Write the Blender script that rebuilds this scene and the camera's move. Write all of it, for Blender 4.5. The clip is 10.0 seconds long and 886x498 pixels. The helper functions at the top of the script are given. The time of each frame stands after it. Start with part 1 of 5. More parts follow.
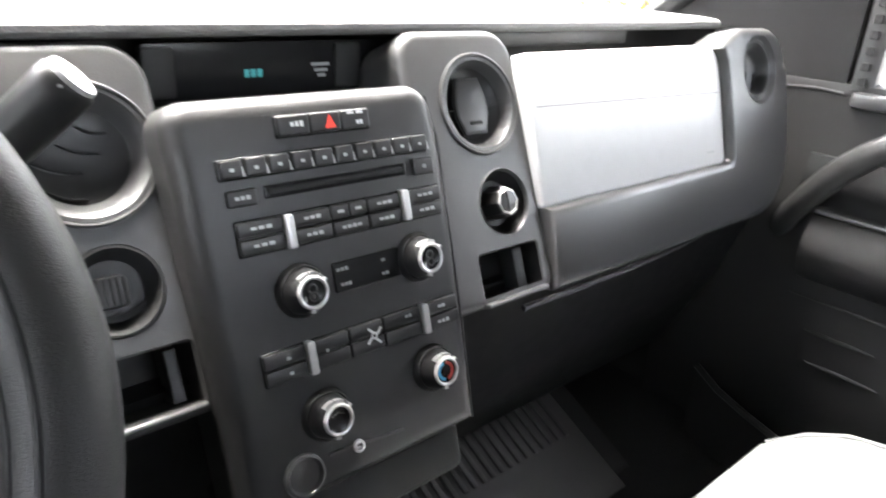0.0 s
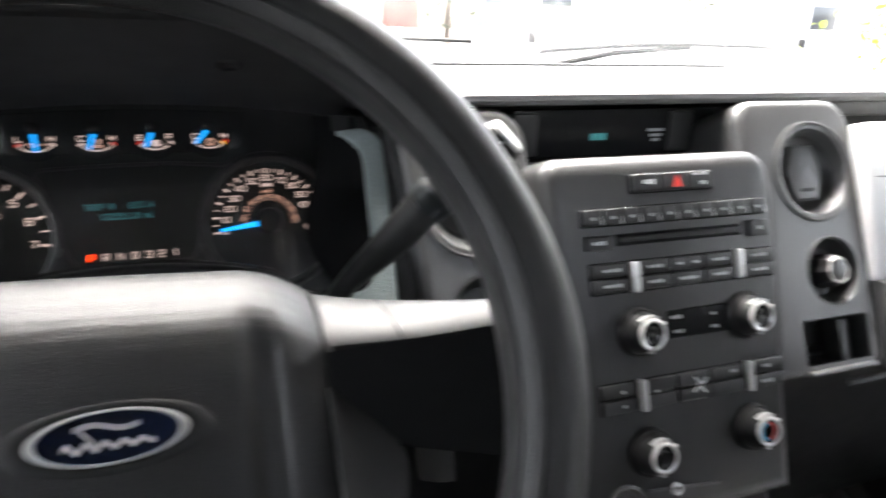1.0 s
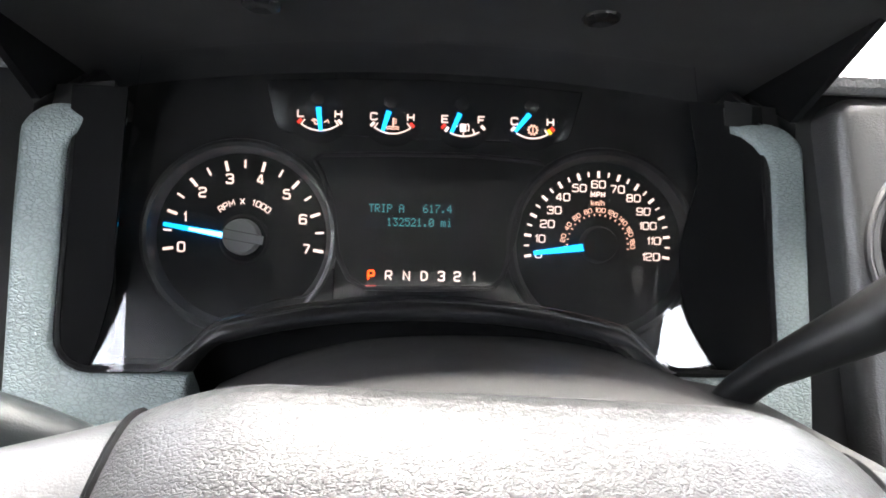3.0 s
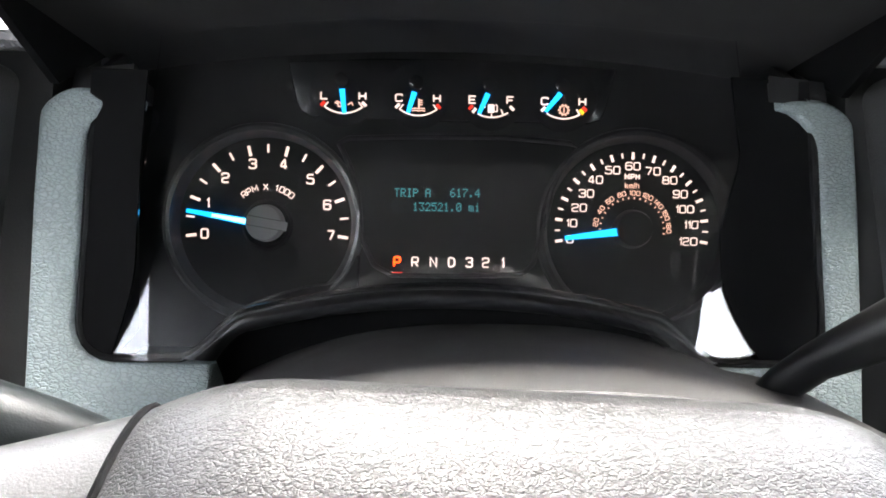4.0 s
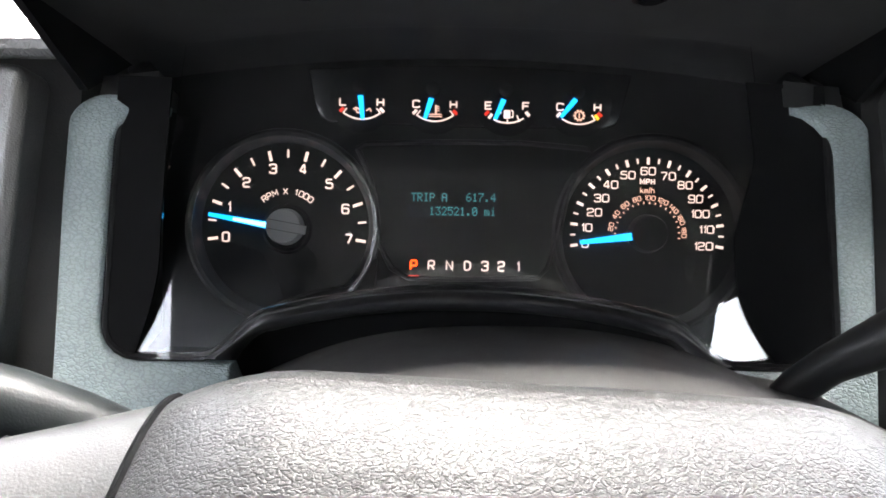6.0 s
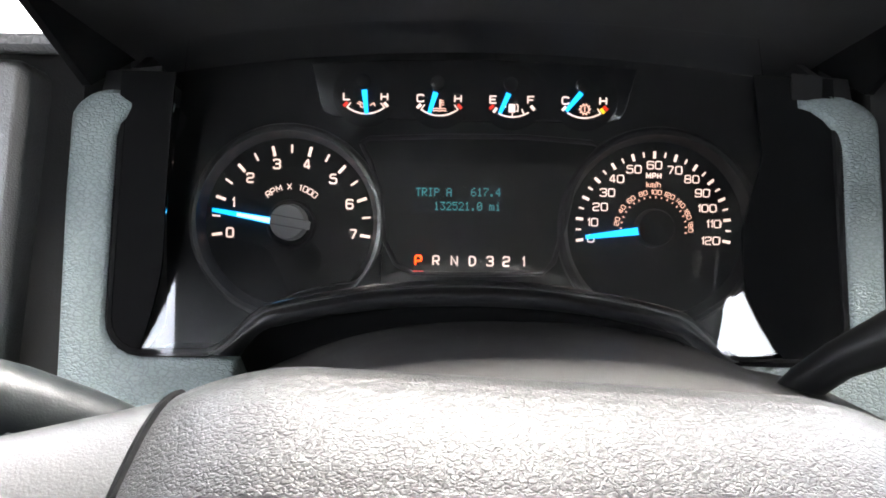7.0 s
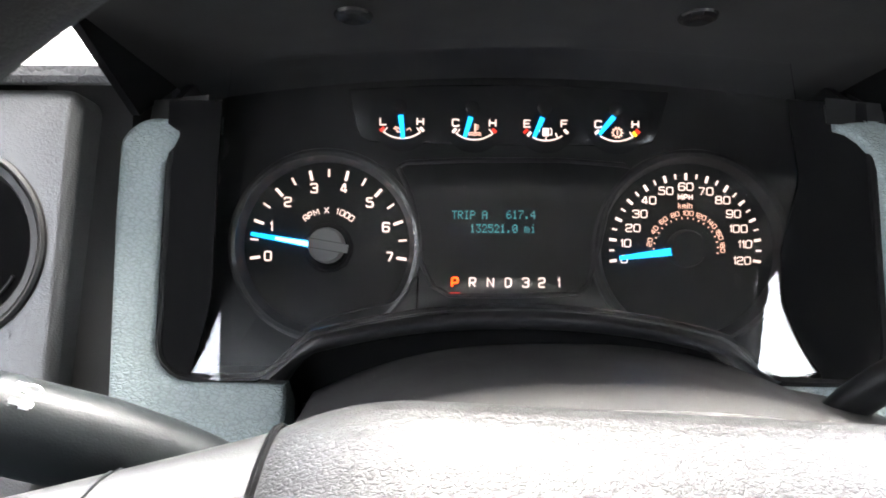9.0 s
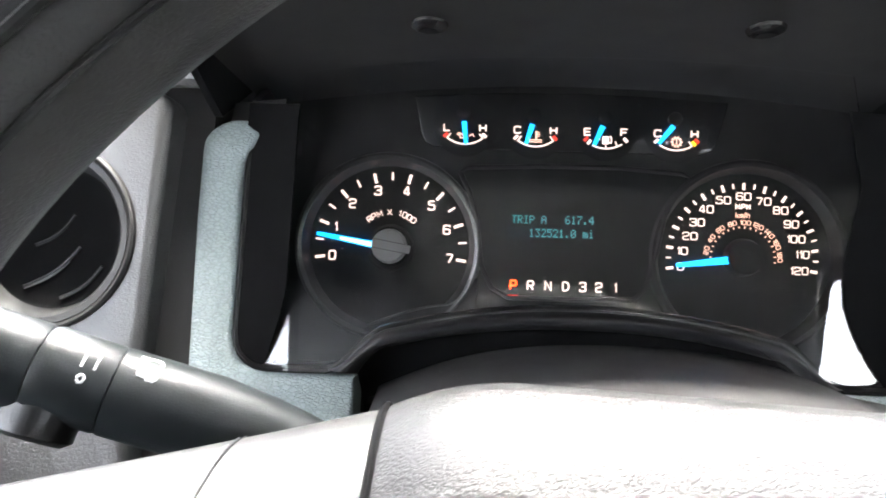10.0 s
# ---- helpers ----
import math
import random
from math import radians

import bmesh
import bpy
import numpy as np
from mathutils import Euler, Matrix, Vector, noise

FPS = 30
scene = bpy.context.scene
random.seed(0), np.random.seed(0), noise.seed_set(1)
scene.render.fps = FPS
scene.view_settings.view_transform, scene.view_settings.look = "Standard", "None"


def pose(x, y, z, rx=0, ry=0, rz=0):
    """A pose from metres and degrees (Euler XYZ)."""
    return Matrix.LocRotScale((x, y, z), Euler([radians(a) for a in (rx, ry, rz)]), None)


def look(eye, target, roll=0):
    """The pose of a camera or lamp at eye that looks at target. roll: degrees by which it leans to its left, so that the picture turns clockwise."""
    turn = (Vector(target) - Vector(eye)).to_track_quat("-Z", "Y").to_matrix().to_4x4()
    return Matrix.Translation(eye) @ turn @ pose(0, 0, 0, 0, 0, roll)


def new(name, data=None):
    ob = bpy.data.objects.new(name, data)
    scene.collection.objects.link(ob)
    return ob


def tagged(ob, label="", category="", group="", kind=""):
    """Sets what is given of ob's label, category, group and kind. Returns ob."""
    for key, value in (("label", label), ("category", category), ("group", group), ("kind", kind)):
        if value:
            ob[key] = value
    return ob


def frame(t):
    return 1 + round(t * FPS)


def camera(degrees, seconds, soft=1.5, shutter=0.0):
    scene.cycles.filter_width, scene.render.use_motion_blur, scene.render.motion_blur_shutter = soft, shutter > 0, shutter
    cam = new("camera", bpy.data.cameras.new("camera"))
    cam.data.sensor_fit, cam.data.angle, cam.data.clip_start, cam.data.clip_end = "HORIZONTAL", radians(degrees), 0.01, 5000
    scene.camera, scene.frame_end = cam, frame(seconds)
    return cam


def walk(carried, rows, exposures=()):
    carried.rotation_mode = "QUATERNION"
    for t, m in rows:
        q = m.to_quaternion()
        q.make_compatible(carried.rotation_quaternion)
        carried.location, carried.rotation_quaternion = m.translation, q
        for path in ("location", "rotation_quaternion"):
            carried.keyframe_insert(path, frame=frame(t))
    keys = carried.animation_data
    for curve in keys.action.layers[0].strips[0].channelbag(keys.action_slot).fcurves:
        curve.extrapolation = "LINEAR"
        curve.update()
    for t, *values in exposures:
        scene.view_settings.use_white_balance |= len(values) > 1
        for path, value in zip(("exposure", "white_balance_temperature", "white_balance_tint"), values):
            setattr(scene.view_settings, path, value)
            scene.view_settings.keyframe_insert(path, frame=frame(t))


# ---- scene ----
cam = camera(66.0, 10.0, soft=1.7, shutter=0.5)
# seconds, eye, Euler degrees
PATH = [
    (0.0, 0.1489, -0.5595, 1.5138, 67.39, -3.42, -40.42),
    (0.3, 0.1360, -0.5757, 1.5179, 69.30, -2.47, -36.15),
    (0.5, 0.1134, -0.5740, 1.5184, 70.34, -1.93, -32.76),
    (0.6, 0.1005, -0.5857, 1.5158, 71.37, -2.10, -30.33),
    (1.0, 0.0485, -0.5696, 1.5166, 71.88, -1.51, -20.24),
    (1.5, 0.0113, -0.5620, 1.5238, 71.77, -0.78, -11.33),
    (2.0, -0.0084, -0.4885, 1.5217, 72.52, -0.37, -5.35),
    (2.5, -0.0084, -0.4175, 1.5073, 71.18, -0.96, -4.93),
    (3.0, -0.0125, -0.3839, 1.4891, 70.36, -2.24, -3.02),
    (4.5, -0.0120, -0.3722, 1.4845, 68.88, -0.68, -0.57),
    (5.0, -0.0126, -0.3742, 1.4858, 69.19, -1.09, -0.75),
    (5.5, -0.0109, -0.3784, 1.4848, 69.79, -1.02, 0.07),
    (7.0, -0.0105, -0.3764, 1.4834, 69.38, -0.55, 0.92),
    (7.5, -0.0210, -0.3667, 1.4793, 68.93, 0.00, 0.56),
    (8.0, -0.0313, -0.3626, 1.4833, 69.66, -0.05, 0.29),
    (8.5, -0.0317, -0.3673, 1.4848, 69.82, -0.48, -0.17),
    (9.0, -0.0331, -0.3799, 1.4904, 70.43, -0.21, 0.56),
    (9.5, -0.0391, -0.3852, 1.4951, 70.38, -0.26, 2.21),
    (10.0, -0.0511, -0.3927, 1.4899, 71.23, -0.72, 3.31),
]
EXPOSURE = ((0.0, 5.05), (0.5, 4.92), (1.0, 4.62), (1.5, 4.82), (2.0, 5.36), (2.5, 5.57), (3.2, 5.5), (4.5, 5.36), (5.5, 5.31), (7.5, 5.33), (8.5, 5.50), (9.0, 5.62), (10.0, 5.89))
walk(cam, [(t, pose(x, y, z, rx, ry, rz)) for t, x, y, z, rx, ry, rz in PATH], [(t, e, 6800, 10) for t, e in EXPOSURE])

# ---- light: bright overcast day outside the cab ----
world = bpy.data.worlds.new("sky")
scene.world = world
world.use_nodes = True
wn = world.node_tree.nodes
sky = wn.new("ShaderNodeTexSky")
sky.sky_type, sky.sun_disc = "NISHITA", False
sky.sun_elevation, sky.sun_rotation = radians(72), radians(6)
sky.air_density, sky.dust_density, sky.ozone_density = 1.0, 6.0, 1.0
pale = wn.new("ShaderNodeHueSaturation")  # thin high cloud
pale.inputs["Saturation"].default_value = 0.45
world.node_tree.links.new(sky.outputs[0], pale.inputs["Color"])
world.node_tree.links.new(pale.outputs[0], wn["Background"].inputs[0])
wn["Background"].inputs[1].default_value = 0.15
sun = new("sun", bpy.data.lights.new("sun", "SUN"))
sun.data.energy, sun.data.angle, sun.data.color = 0.8, radians(30), (0.97, 0.99, 1.0)
sun.matrix_world = look((0.2, 2.0, 6.2), (0, 0, 0))


# ---- materials ----
def material(name, color, rough=0.5, metal=0.0, grain=0.0, grain_size=0.001, cells=0.0, cell_size=0.004, vary=0.15, stain=0.02,
             emit=None, power=0.0, coat=0.0, spec=0.5, dust=0.0, stretch=1.0, crease=0.0, groove=0.22):
    """A node material: base colour varied at two scales, grain and leather cells as relief, dust specks."""
    m = bpy.data.materials.new(name)
    m.use_nodes = True
    nt = m.node_tree
    n, l = nt.nodes, nt.links
    p = n["Principled BSDF"]
    p.inputs["Roughness"].default_value = rough
    p.inputs["Metallic"].default_value = metal
    p.inputs["Specular IOR Level"].default_value = spec
    p.inputs["Coat Weight"].default_value = coat
    p.inputs["Coat Roughness"].default_value = 0.08
    co = n.new("ShaderNodeTexCoord").outputs["Object"]
    wear = n.new("ShaderNodeTexNoise")
    wear.inputs["Scale"].default_value = 1.0 / max(stain, 1e-4)
    wear.inputs["Detail"].default_value = 4
    l.new(co, wear.inputs["Vector"])
    mix = n.new("ShaderNodeMix")
    mix.data_type = "RGBA"
    lo, hi = 1 - vary, 1 + vary
    mix.inputs[6].default_value = (*[c * lo for c in color], 1)
    mix.inputs[7].default_value = (*[min(1, c * hi) for c in color], 1)
    l.new(wear.outputs[0], mix.inputs[0])
    col = mix.outputs[2]
    if dust:
        speck = n.new("ShaderNodeTexNoise")
        speck.inputs["Scale"].default_value = 900
        speck.inputs["Detail"].default_value = 1
        l.new(co, speck.inputs["Vector"])
        ramp = n.new("ShaderNodeMapRange")
        ramp.inputs[1].default_value, ramp.inputs[2].default_value = 0.74, 0.80
        ramp.inputs[4].default_value = dust
        l.new(speck.outputs[0], ramp.inputs[0])
        dmix = n.new("ShaderNodeMix")
        dmix.data_type = "RGBA"
        dmix.inputs[7].default_value = (0.45, 0.43, 0.40, 1)
        l.new(ramp.outputs[0], dmix.inputs[0])
        l.new(col, dmix.inputs[6])
        col = dmix.outputs[2]
    l.new(col, p.inputs["Base Color"])
    rr = n.new("ShaderNodeMapRange")
    rr.inputs[3].default_value, rr.inputs[4].default_value = rough * 0.85, min(1, rough * 1.15)
    l.new(wear.outputs[0], rr.inputs[0])
    l.new(rr.outputs[0], p.inputs["Roughness"])
    height = None
    if grain:
        g = n.new("ShaderNodeTexNoise")
        g.inputs["Scale"].default_value = 1.0 / grain_size
        g.inputs["Detail"].default_value = 2
        l.new(co, g.inputs["Vector"])
        b = n.new("ShaderNodeBump")
        b.inputs["Strength"].default_value, b.inputs["Distance"].default_value = grain, grain_size * 0.5
        l.new(g.outputs[0], b.inputs["Height"])
        height = b.outputs[0]
    if cells:
        warp = n.new("ShaderNodeTexNoise")
        warp.inputs["Scale"].default_value = 0.6 / cell_size
        l.new(co, warp.inputs["Vector"])
        add = n.new("ShaderNodeVectorMath")
        add.operation = "MULTIPLY_ADD"
        add.inputs[1].default_value = (cell_size * 1.5,) * 3
        l.new(warp.outputs[1], add.inputs[0])
        l.new(co, add.inputs[2])
        if stretch != 1.0:
            sq = n.new("ShaderNodeVectorMath")
            sq.operation = "MULTIPLY"
            sq.inputs[1].default_value = (1.0 / stretch, 1.0, 1.0)
            l.new(add.outputs[0], sq.inputs[0])
            add = sq
        v = n.new("ShaderNodeTexVoronoi")
        v.feature = "DISTANCE_TO_EDGE"
        v.inputs["Scale"].default_value = 1.0 / cell_size
        l.new(add.outputs[0], v.inputs["Vector"])
        sm = n.new("ShaderNodeMapRange")
        sm.interpolation_type = "SMOOTHSTEP"
        sm.inputs[1].default_value, sm.inputs[2].default_value = 0.0, groove
        l.new(v.outputs["Distance"], sm.inputs[0])
        b = n.new("ShaderNodeBump")
        b.inputs["Strength"].default_value, b.inputs["Distance"].default_value = cells, cell_size * 0.2
        l.new(sm.outputs[0], b.inputs["Height"])
        if height:
            l.new(height, b.inputs["Normal"])
        height = b.outputs[0]
        if crease:  # shading of the grain, painted as darker base colour in the creases
            crease_shade = n.new("ShaderNodeMapRange")
            crease_shade.inputs[1].default_value, crease_shade.inputs[2].default_value = 0.0, groove * 0.6
            crease_shade.inputs[3].default_value, crease_shade.inputs[4].default_value = 1.0 - crease, 1.0
            l.new(v.outputs["Distance"], crease_shade.inputs[0])
            dark = n.new("ShaderNodeVectorMath")
            dark.operation = "SCALE"
            l.new(col, dark.inputs[0])
            l.new(crease_shade.outputs[0], dark.inputs["Scale"])
            l.new(dark.outputs[0], p.inputs["Base Color"])
    if height:
        l.new(height, p.inputs["Normal"])
    if emit:
        p.inputs["Emission Color"].default_value = (*emit, 1)
        p.inputs["Emission Strength"].default_value = power
    return m


def glass(name, rough=0.0, tint=(1, 1, 1)):
    m = bpy.data.materials.new(name)
    m.use_nodes = True
    p = m.node_tree.nodes["Principled BSDF"]
    p.inputs["Base Color"].default_value = (*tint, 1)
    p.inputs["Transmission Weight"].default_value = 1
    p.inputs["Roughness"].default_value = rough
    p.inputs["IOR"].default_value = 1.45
    return m


DASH = material("dash_plastic", (0.021, 0.021, 0.0213), 0.40, grain=0.3, grain_size=0.0008, vary=0.12, stain=0.03, spec=0.42)
DASH_TOP = material("dash_top_vinyl", (0.13, 0.13, 0.13), 0.5, cells=0.5, cell_size=0.0035, vary=0.1)
POD = material("satin_grey_plastic", (0.034, 0.0342, 0.0346), 0.37, grain=0.4, grain_size=0.0007, cells=0.18, cell_size=0.0020, vary=0.06, spec=0.58)
FLAP = material("vent_flap_grey", (0.085, 0.085, 0.086), 0.35, grain=0.3, grain_size=0.0007, vary=0.06)
BLACK = material("black_plastic", (0.009, 0.009, 0.0093), 0.5, grain=0.25, grain_size=0.0008, vary=0.2, spec=0.3)
GLOSS = material("gloss_black", (0.010, 0.010, 0.0105), 0.22, vary=0.1, spec=0.25)
FACE = material("dial_face_black", (0.0080, 0.0080, 0.0083), 0.6, grain=0.06, grain_size=0.0004, vary=0.1, spec=0.2)
HOOD = material("matt_hood_plastic", (0.0315, 0.0315, 0.032), 0.75, grain=0.35, grain_size=0.0009, vary=0.1, spec=0.25)
RETURN = material("matt_black_flock", (0.0075, 0.0075, 0.0078), 1.0, grain=0.1, grain_size=0.0006, vary=0.1, spec=0.0)
SCRIPT = material("silvered_strokes", (0.50, 0.47, 0.46), 0.4, metal=0.3, vary=0.25, stain=0.006)
SURROUND = material("satin_dash_face", (0.036, 0.036, 0.0363), 0.36, grain=0.3, grain_size=0.0008, vary=0.05, stain=0.08, spec=0.6)
MASK = material("instrument_mask_black", (0.0120, 0.0120, 0.0127), 0.65, grain=0.15, grain_size=0.0005, vary=0.1, spec=0.2)
HUB = material("needle_hub_grey", (0.27, 0.27, 0.27), 0.42, vary=0.08)
FRAME = material("grey_green_vinyl", (0.225, 0.272, 0.275), 0.42, grain=0.2, grain_size=0.0006, cells=0.9, cell_size=0.0017, vary=0.06, stretch=1.9, crease=0.28, groove=0.24)
LEATHER = material("wheel_pad_vinyl", (0.019, 0.019, 0.019), 0.36, grain=0.35, grain_size=0.0010, cells=0.38, cell_size=0.0009, vary=0.1, spec=0.25, stretch=2.0, crease=0.40, groove=0.2)
RIM = material("wheel_rim_leather", (0.0155, 0.0155, 0.0155), 0.45, grain=0.4, grain_size=0.0006, cells=0.32, cell_size=0.0012, vary=0.15, spec=0.32)
SPOKE = material("spoke_plastic", (0.015, 0.015, 0.015), 0.47, grain=0.3, grain_size=0.0006, vary=0.08, spec=0.3)
RING = material("ring_satin_black", (0.035, 0.035, 0.036), 0.34, vary=0.1, spec=0.4)
ARCH = material("arch_satin_black", (0.010, 0.010, 0.0105), 0.33, grain=0.15, grain_size=0.0005, vary=0.1, spec=0.4)
COWL = material("column_plastic", (0.034, 0.0331, 0.0329), 0.50, grain=0.35, grain_size=0.0006, vary=0.1, dust=0.6, spec=0.17)
LEVER = material("lever_black", (0.0062, 0.0062, 0.0064), 0.42, grain=0.2, grain_size=0.0007, spec=0.30)
STALK = material("stalk_plastic", (0.0070, 0.0085, 0.0092), 0.40, grain=0.25, grain_size=0.0006, spec=0.15)
BUTTON = material("button_black", (0.009, 0.009, 0.0093), 0.4, grain=0.2, grain_size=0.0006)
SILVER = material("satin_silver", (0.45, 0.45, 0.445), 0.32, metal=0.5, vary=0.12, stain=0.004)
CHROME = material("chrome", (0.8, 0.8, 0.8), 0.12, metal=1.0, vary=0.03)
MARK = material("grey_print", (0.42, 0.43, 0.43), 0.6, vary=0.05)
WHITE_MARK = material("white_print", (0.75, 0.76, 0.76), 0.6, vary=0.05)
LIT = material("backlit_numerals", (0.5, 0.45, 0.42), 0.6, emit=(1.0, 0.73, 0.65), power=0.034)
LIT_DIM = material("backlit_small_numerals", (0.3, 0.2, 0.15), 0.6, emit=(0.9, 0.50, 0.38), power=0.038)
NEEDLE = material("blue_needle", (0.0, 0.2, 0.5), 0.4, emit=(0.0, 0.36, 1.0), power=0.076)
NEEDLE_PALE = material("pale_blue_needle", (0.3, 0.6, 0.8), 0.4, emit=(0.25, 0.75, 1.0), power=0.089)
RED_LIT = material("red_lit", (0.5, 0.03, 0.0), 0.5, emit=(1.0, 0.045, 0.004), power=0.2)
RED_MARK = material("red_print", (0.5, 0.03, 0.02), 0.5, emit=(0.8, 0.03, 0.01), power=0.027)
AMBER = material("amber_print", (0.6, 0.3, 0.02), 0.5, emit=(1.0, 0.5, 0.02), power=0.053)
TEAL = material("teal_readout", (0.02, 0.2, 0.2), 0.5, emit=(0.10, 0.50, 0.56), power=0.0125)
WINDOW = material("readout_window_blue", (0.0075, 0.0085, 0.0110), 0.6, spec=0.2, emit=(0.10, 0.16, 0.25), power=0.0002)
BLUE_EMBLEM = material("blue_enamel", (0.002, 0.0042, 0.013), 0.2, coat=0.3, vary=0.05)
RED_PAINT = material("red_paint", (0.45, 0.03, 0.02), 0.4)
BLUE_DOT = material("blue_print", (0.02, 0.22, 0.4), 0.4)
RED_DOT = material("red_dial_print", (0.45, 0.05, 0.04), 0.4)
LINER = material("headliner_fabric", (0.085, 0.0848, 0.084), 0.9, grain=0.5, grain_size=0.0015)
DOOR_TRIM = material("door_trim_plastic", (0.014, 0.014, 0.0143), 0.55, grain=0.3, grain_size=0.001, spec=0.3)
SAIL = material("matt_pillar_trim", (0.016, 0.016, 0.0163), 0.85, grain=0.4, grain_size=0.0012, spec=0.12)
CARPET = material("dark_carpet", (0.015, 0.015, 0.016), 0.95, grain=0.8, grain_size=0.003, vary=0.3)
RUBBER = material("black_rubber", (0.06, 0.06, 0.06), 0.6, grain=0.3, grain_size=0.001)
SEAT = material("light_grey_seat_cloth", (0.27, 0.27, 0.27), 0.9, grain=0.6, grain_size=0.0012, vary=0.08)
PAINT = material("white_car_paint", (0.8, 0.8, 0.8), 0.25, coat=0.6, vary=0.02)
CARGLASS = material("dark_car_glass", (0.03, 0.035, 0.04), 0.08, vary=0.05)
TYRE = material("tyre_rubber", (0.02, 0.02, 0.02), 0.8, grain=0.5, grain_size=0.01)
ASPHALT = material("asphalt", (0.07, 0.07, 0.068), 0.9, grain=0.7, grain_size=0.012, vary=0.25, stain=1.5)
BARK = material("bark", (0.12, 0.09, 0.065), 0.9, grain=0.8, grain_size=0.03, vary=0.3, stain=0.1)
LEAF = material("tree_leaves", (0.045, 0.06, 0.028), 0.6, vary=0.5, stain=0.3)
LIME = material("yellow_green_leaves", (0.45, 0.55, 0.03), 0.55, vary=0.35, stain=0.3)
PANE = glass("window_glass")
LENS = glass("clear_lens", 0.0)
# a thin film of dust and wiping streaks on the lens, with painted haze low down
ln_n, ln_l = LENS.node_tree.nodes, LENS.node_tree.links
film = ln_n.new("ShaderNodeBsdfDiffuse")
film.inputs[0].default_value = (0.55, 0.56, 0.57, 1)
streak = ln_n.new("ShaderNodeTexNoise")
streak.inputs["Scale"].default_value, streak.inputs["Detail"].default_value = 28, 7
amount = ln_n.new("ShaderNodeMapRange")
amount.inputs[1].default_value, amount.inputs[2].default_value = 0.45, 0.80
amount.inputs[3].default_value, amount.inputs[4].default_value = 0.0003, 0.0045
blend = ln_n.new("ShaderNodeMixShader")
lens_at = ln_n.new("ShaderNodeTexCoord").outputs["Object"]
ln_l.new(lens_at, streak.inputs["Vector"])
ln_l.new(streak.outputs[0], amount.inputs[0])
# haze at the foot: reflected light there is put into the film's colour
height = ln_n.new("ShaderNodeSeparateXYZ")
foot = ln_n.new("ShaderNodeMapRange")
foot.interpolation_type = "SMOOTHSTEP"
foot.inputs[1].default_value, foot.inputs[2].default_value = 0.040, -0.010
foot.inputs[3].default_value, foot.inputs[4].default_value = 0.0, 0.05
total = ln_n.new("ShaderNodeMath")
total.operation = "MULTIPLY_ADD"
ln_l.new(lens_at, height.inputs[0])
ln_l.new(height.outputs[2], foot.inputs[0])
across = ln_n.new("ShaderNodeMath")  # and painted mostly in its two lower corners
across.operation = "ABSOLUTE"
corner_haze = ln_n.new("ShaderNodeMapRange")
corner_haze.interpolation_type = "SMOOTHSTEP"
corner_haze.inputs[1].default_value, corner_haze.inputs[2].default_value = 0.070, 0.125
low_haze = ln_n.new("ShaderNodeMath")
low_haze.operation = "MULTIPLY"
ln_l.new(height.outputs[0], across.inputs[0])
ln_l.new(across.outputs[0], corner_haze.inputs[0])
ln_l.new(corner_haze.outputs[0], low_haze.inputs[0])
ln_l.new(streak.outputs[0], low_haze.inputs[1])
ln_l.new(low_haze.outputs[0], total.inputs[0])
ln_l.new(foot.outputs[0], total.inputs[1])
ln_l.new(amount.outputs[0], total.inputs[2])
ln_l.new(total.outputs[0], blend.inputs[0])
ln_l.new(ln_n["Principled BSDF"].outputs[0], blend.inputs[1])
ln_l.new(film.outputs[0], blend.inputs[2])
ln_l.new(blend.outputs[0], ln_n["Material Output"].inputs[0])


# ---- building helpers ----
def tilted(x, y, z, degrees):
    """A frame on a panel: u to the right, v up along the panel, n out of it towards the driver."""
    a = radians(degrees)
    c, s = math.cos(a), math.sin(a)
    return Matrix(((1, 0, 0, x), (0, s, -c, y), (0, c, s, z), (0, 0, 0, 1)))


def finish(name, bm, mat, sharp=38):
    bmesh.ops.remove_doubles(bm, verts=bm.verts, dist=1e-6)
    bmesh.ops.recalc_face_normals(bm, faces=bm.faces)
    me = bpy.data.meshes.new(name)
    bm.to_mesh(me)
    bm.free()
    for p in me.polygons:
        p.use_smooth = p.material_index == 0
        p.material_index = 0
    me.set_sharp_from_angle(angle=radians(sharp))
    me.materials.append(mat)
    return me


def part(name, bm, mat, parent, label="", sharp=38):
    ob = new(name, finish(name, bm, mat, sharp))
    ob.parent = parent
    if label:
        tagged(ob, label)
    return ob


def thing(name, m, label, category, group="", kind=""):
    ob = new(name)
    ob.empty_display_size = 0.02
    ob.matrix_world = m
    return tagged(ob, label, category, group, kind)


def solo(name, bm, mat, m, label, category, group="", kind="", sharp=38):
    ob = new(name, finish(name, bm, mat, sharp))
    ob.matrix_world = m
    return tagged(ob, label, category, group, kind)


def rrect(w, h, r, cx=0.0, cy=0.0, seg=5):
    """Outline of a rounded rectangle, counter-clockwise; r: one radius or four (bl, br, tr, tl)."""
    rs = r if isinstance(r, (list, tuple)) else (r,) * 4
    pts = []
    for (sx, sy, a0), q in zip(((-1, -1, 180), (1, -1, 270), (1, 1, 0), (-1, 1, 90)), rs):
        x, y = cx + sx * (w / 2 - q), cy + sy * (h / 2 - q)
        for k in range(seg + 1):
            a = radians(a0 + 90 * k / seg)
            pts.append((x + q * math.cos(a), y + q * math.sin(a)))
    return pts


def circle(r, cx=0.0, cy=0.0, n=40, ry=None):
    return [(cx + r * math.cos(2 * math.pi * k / n), cy + (ry or r) * math.sin(2 * math.pi * k / n)) for k in range(n)]


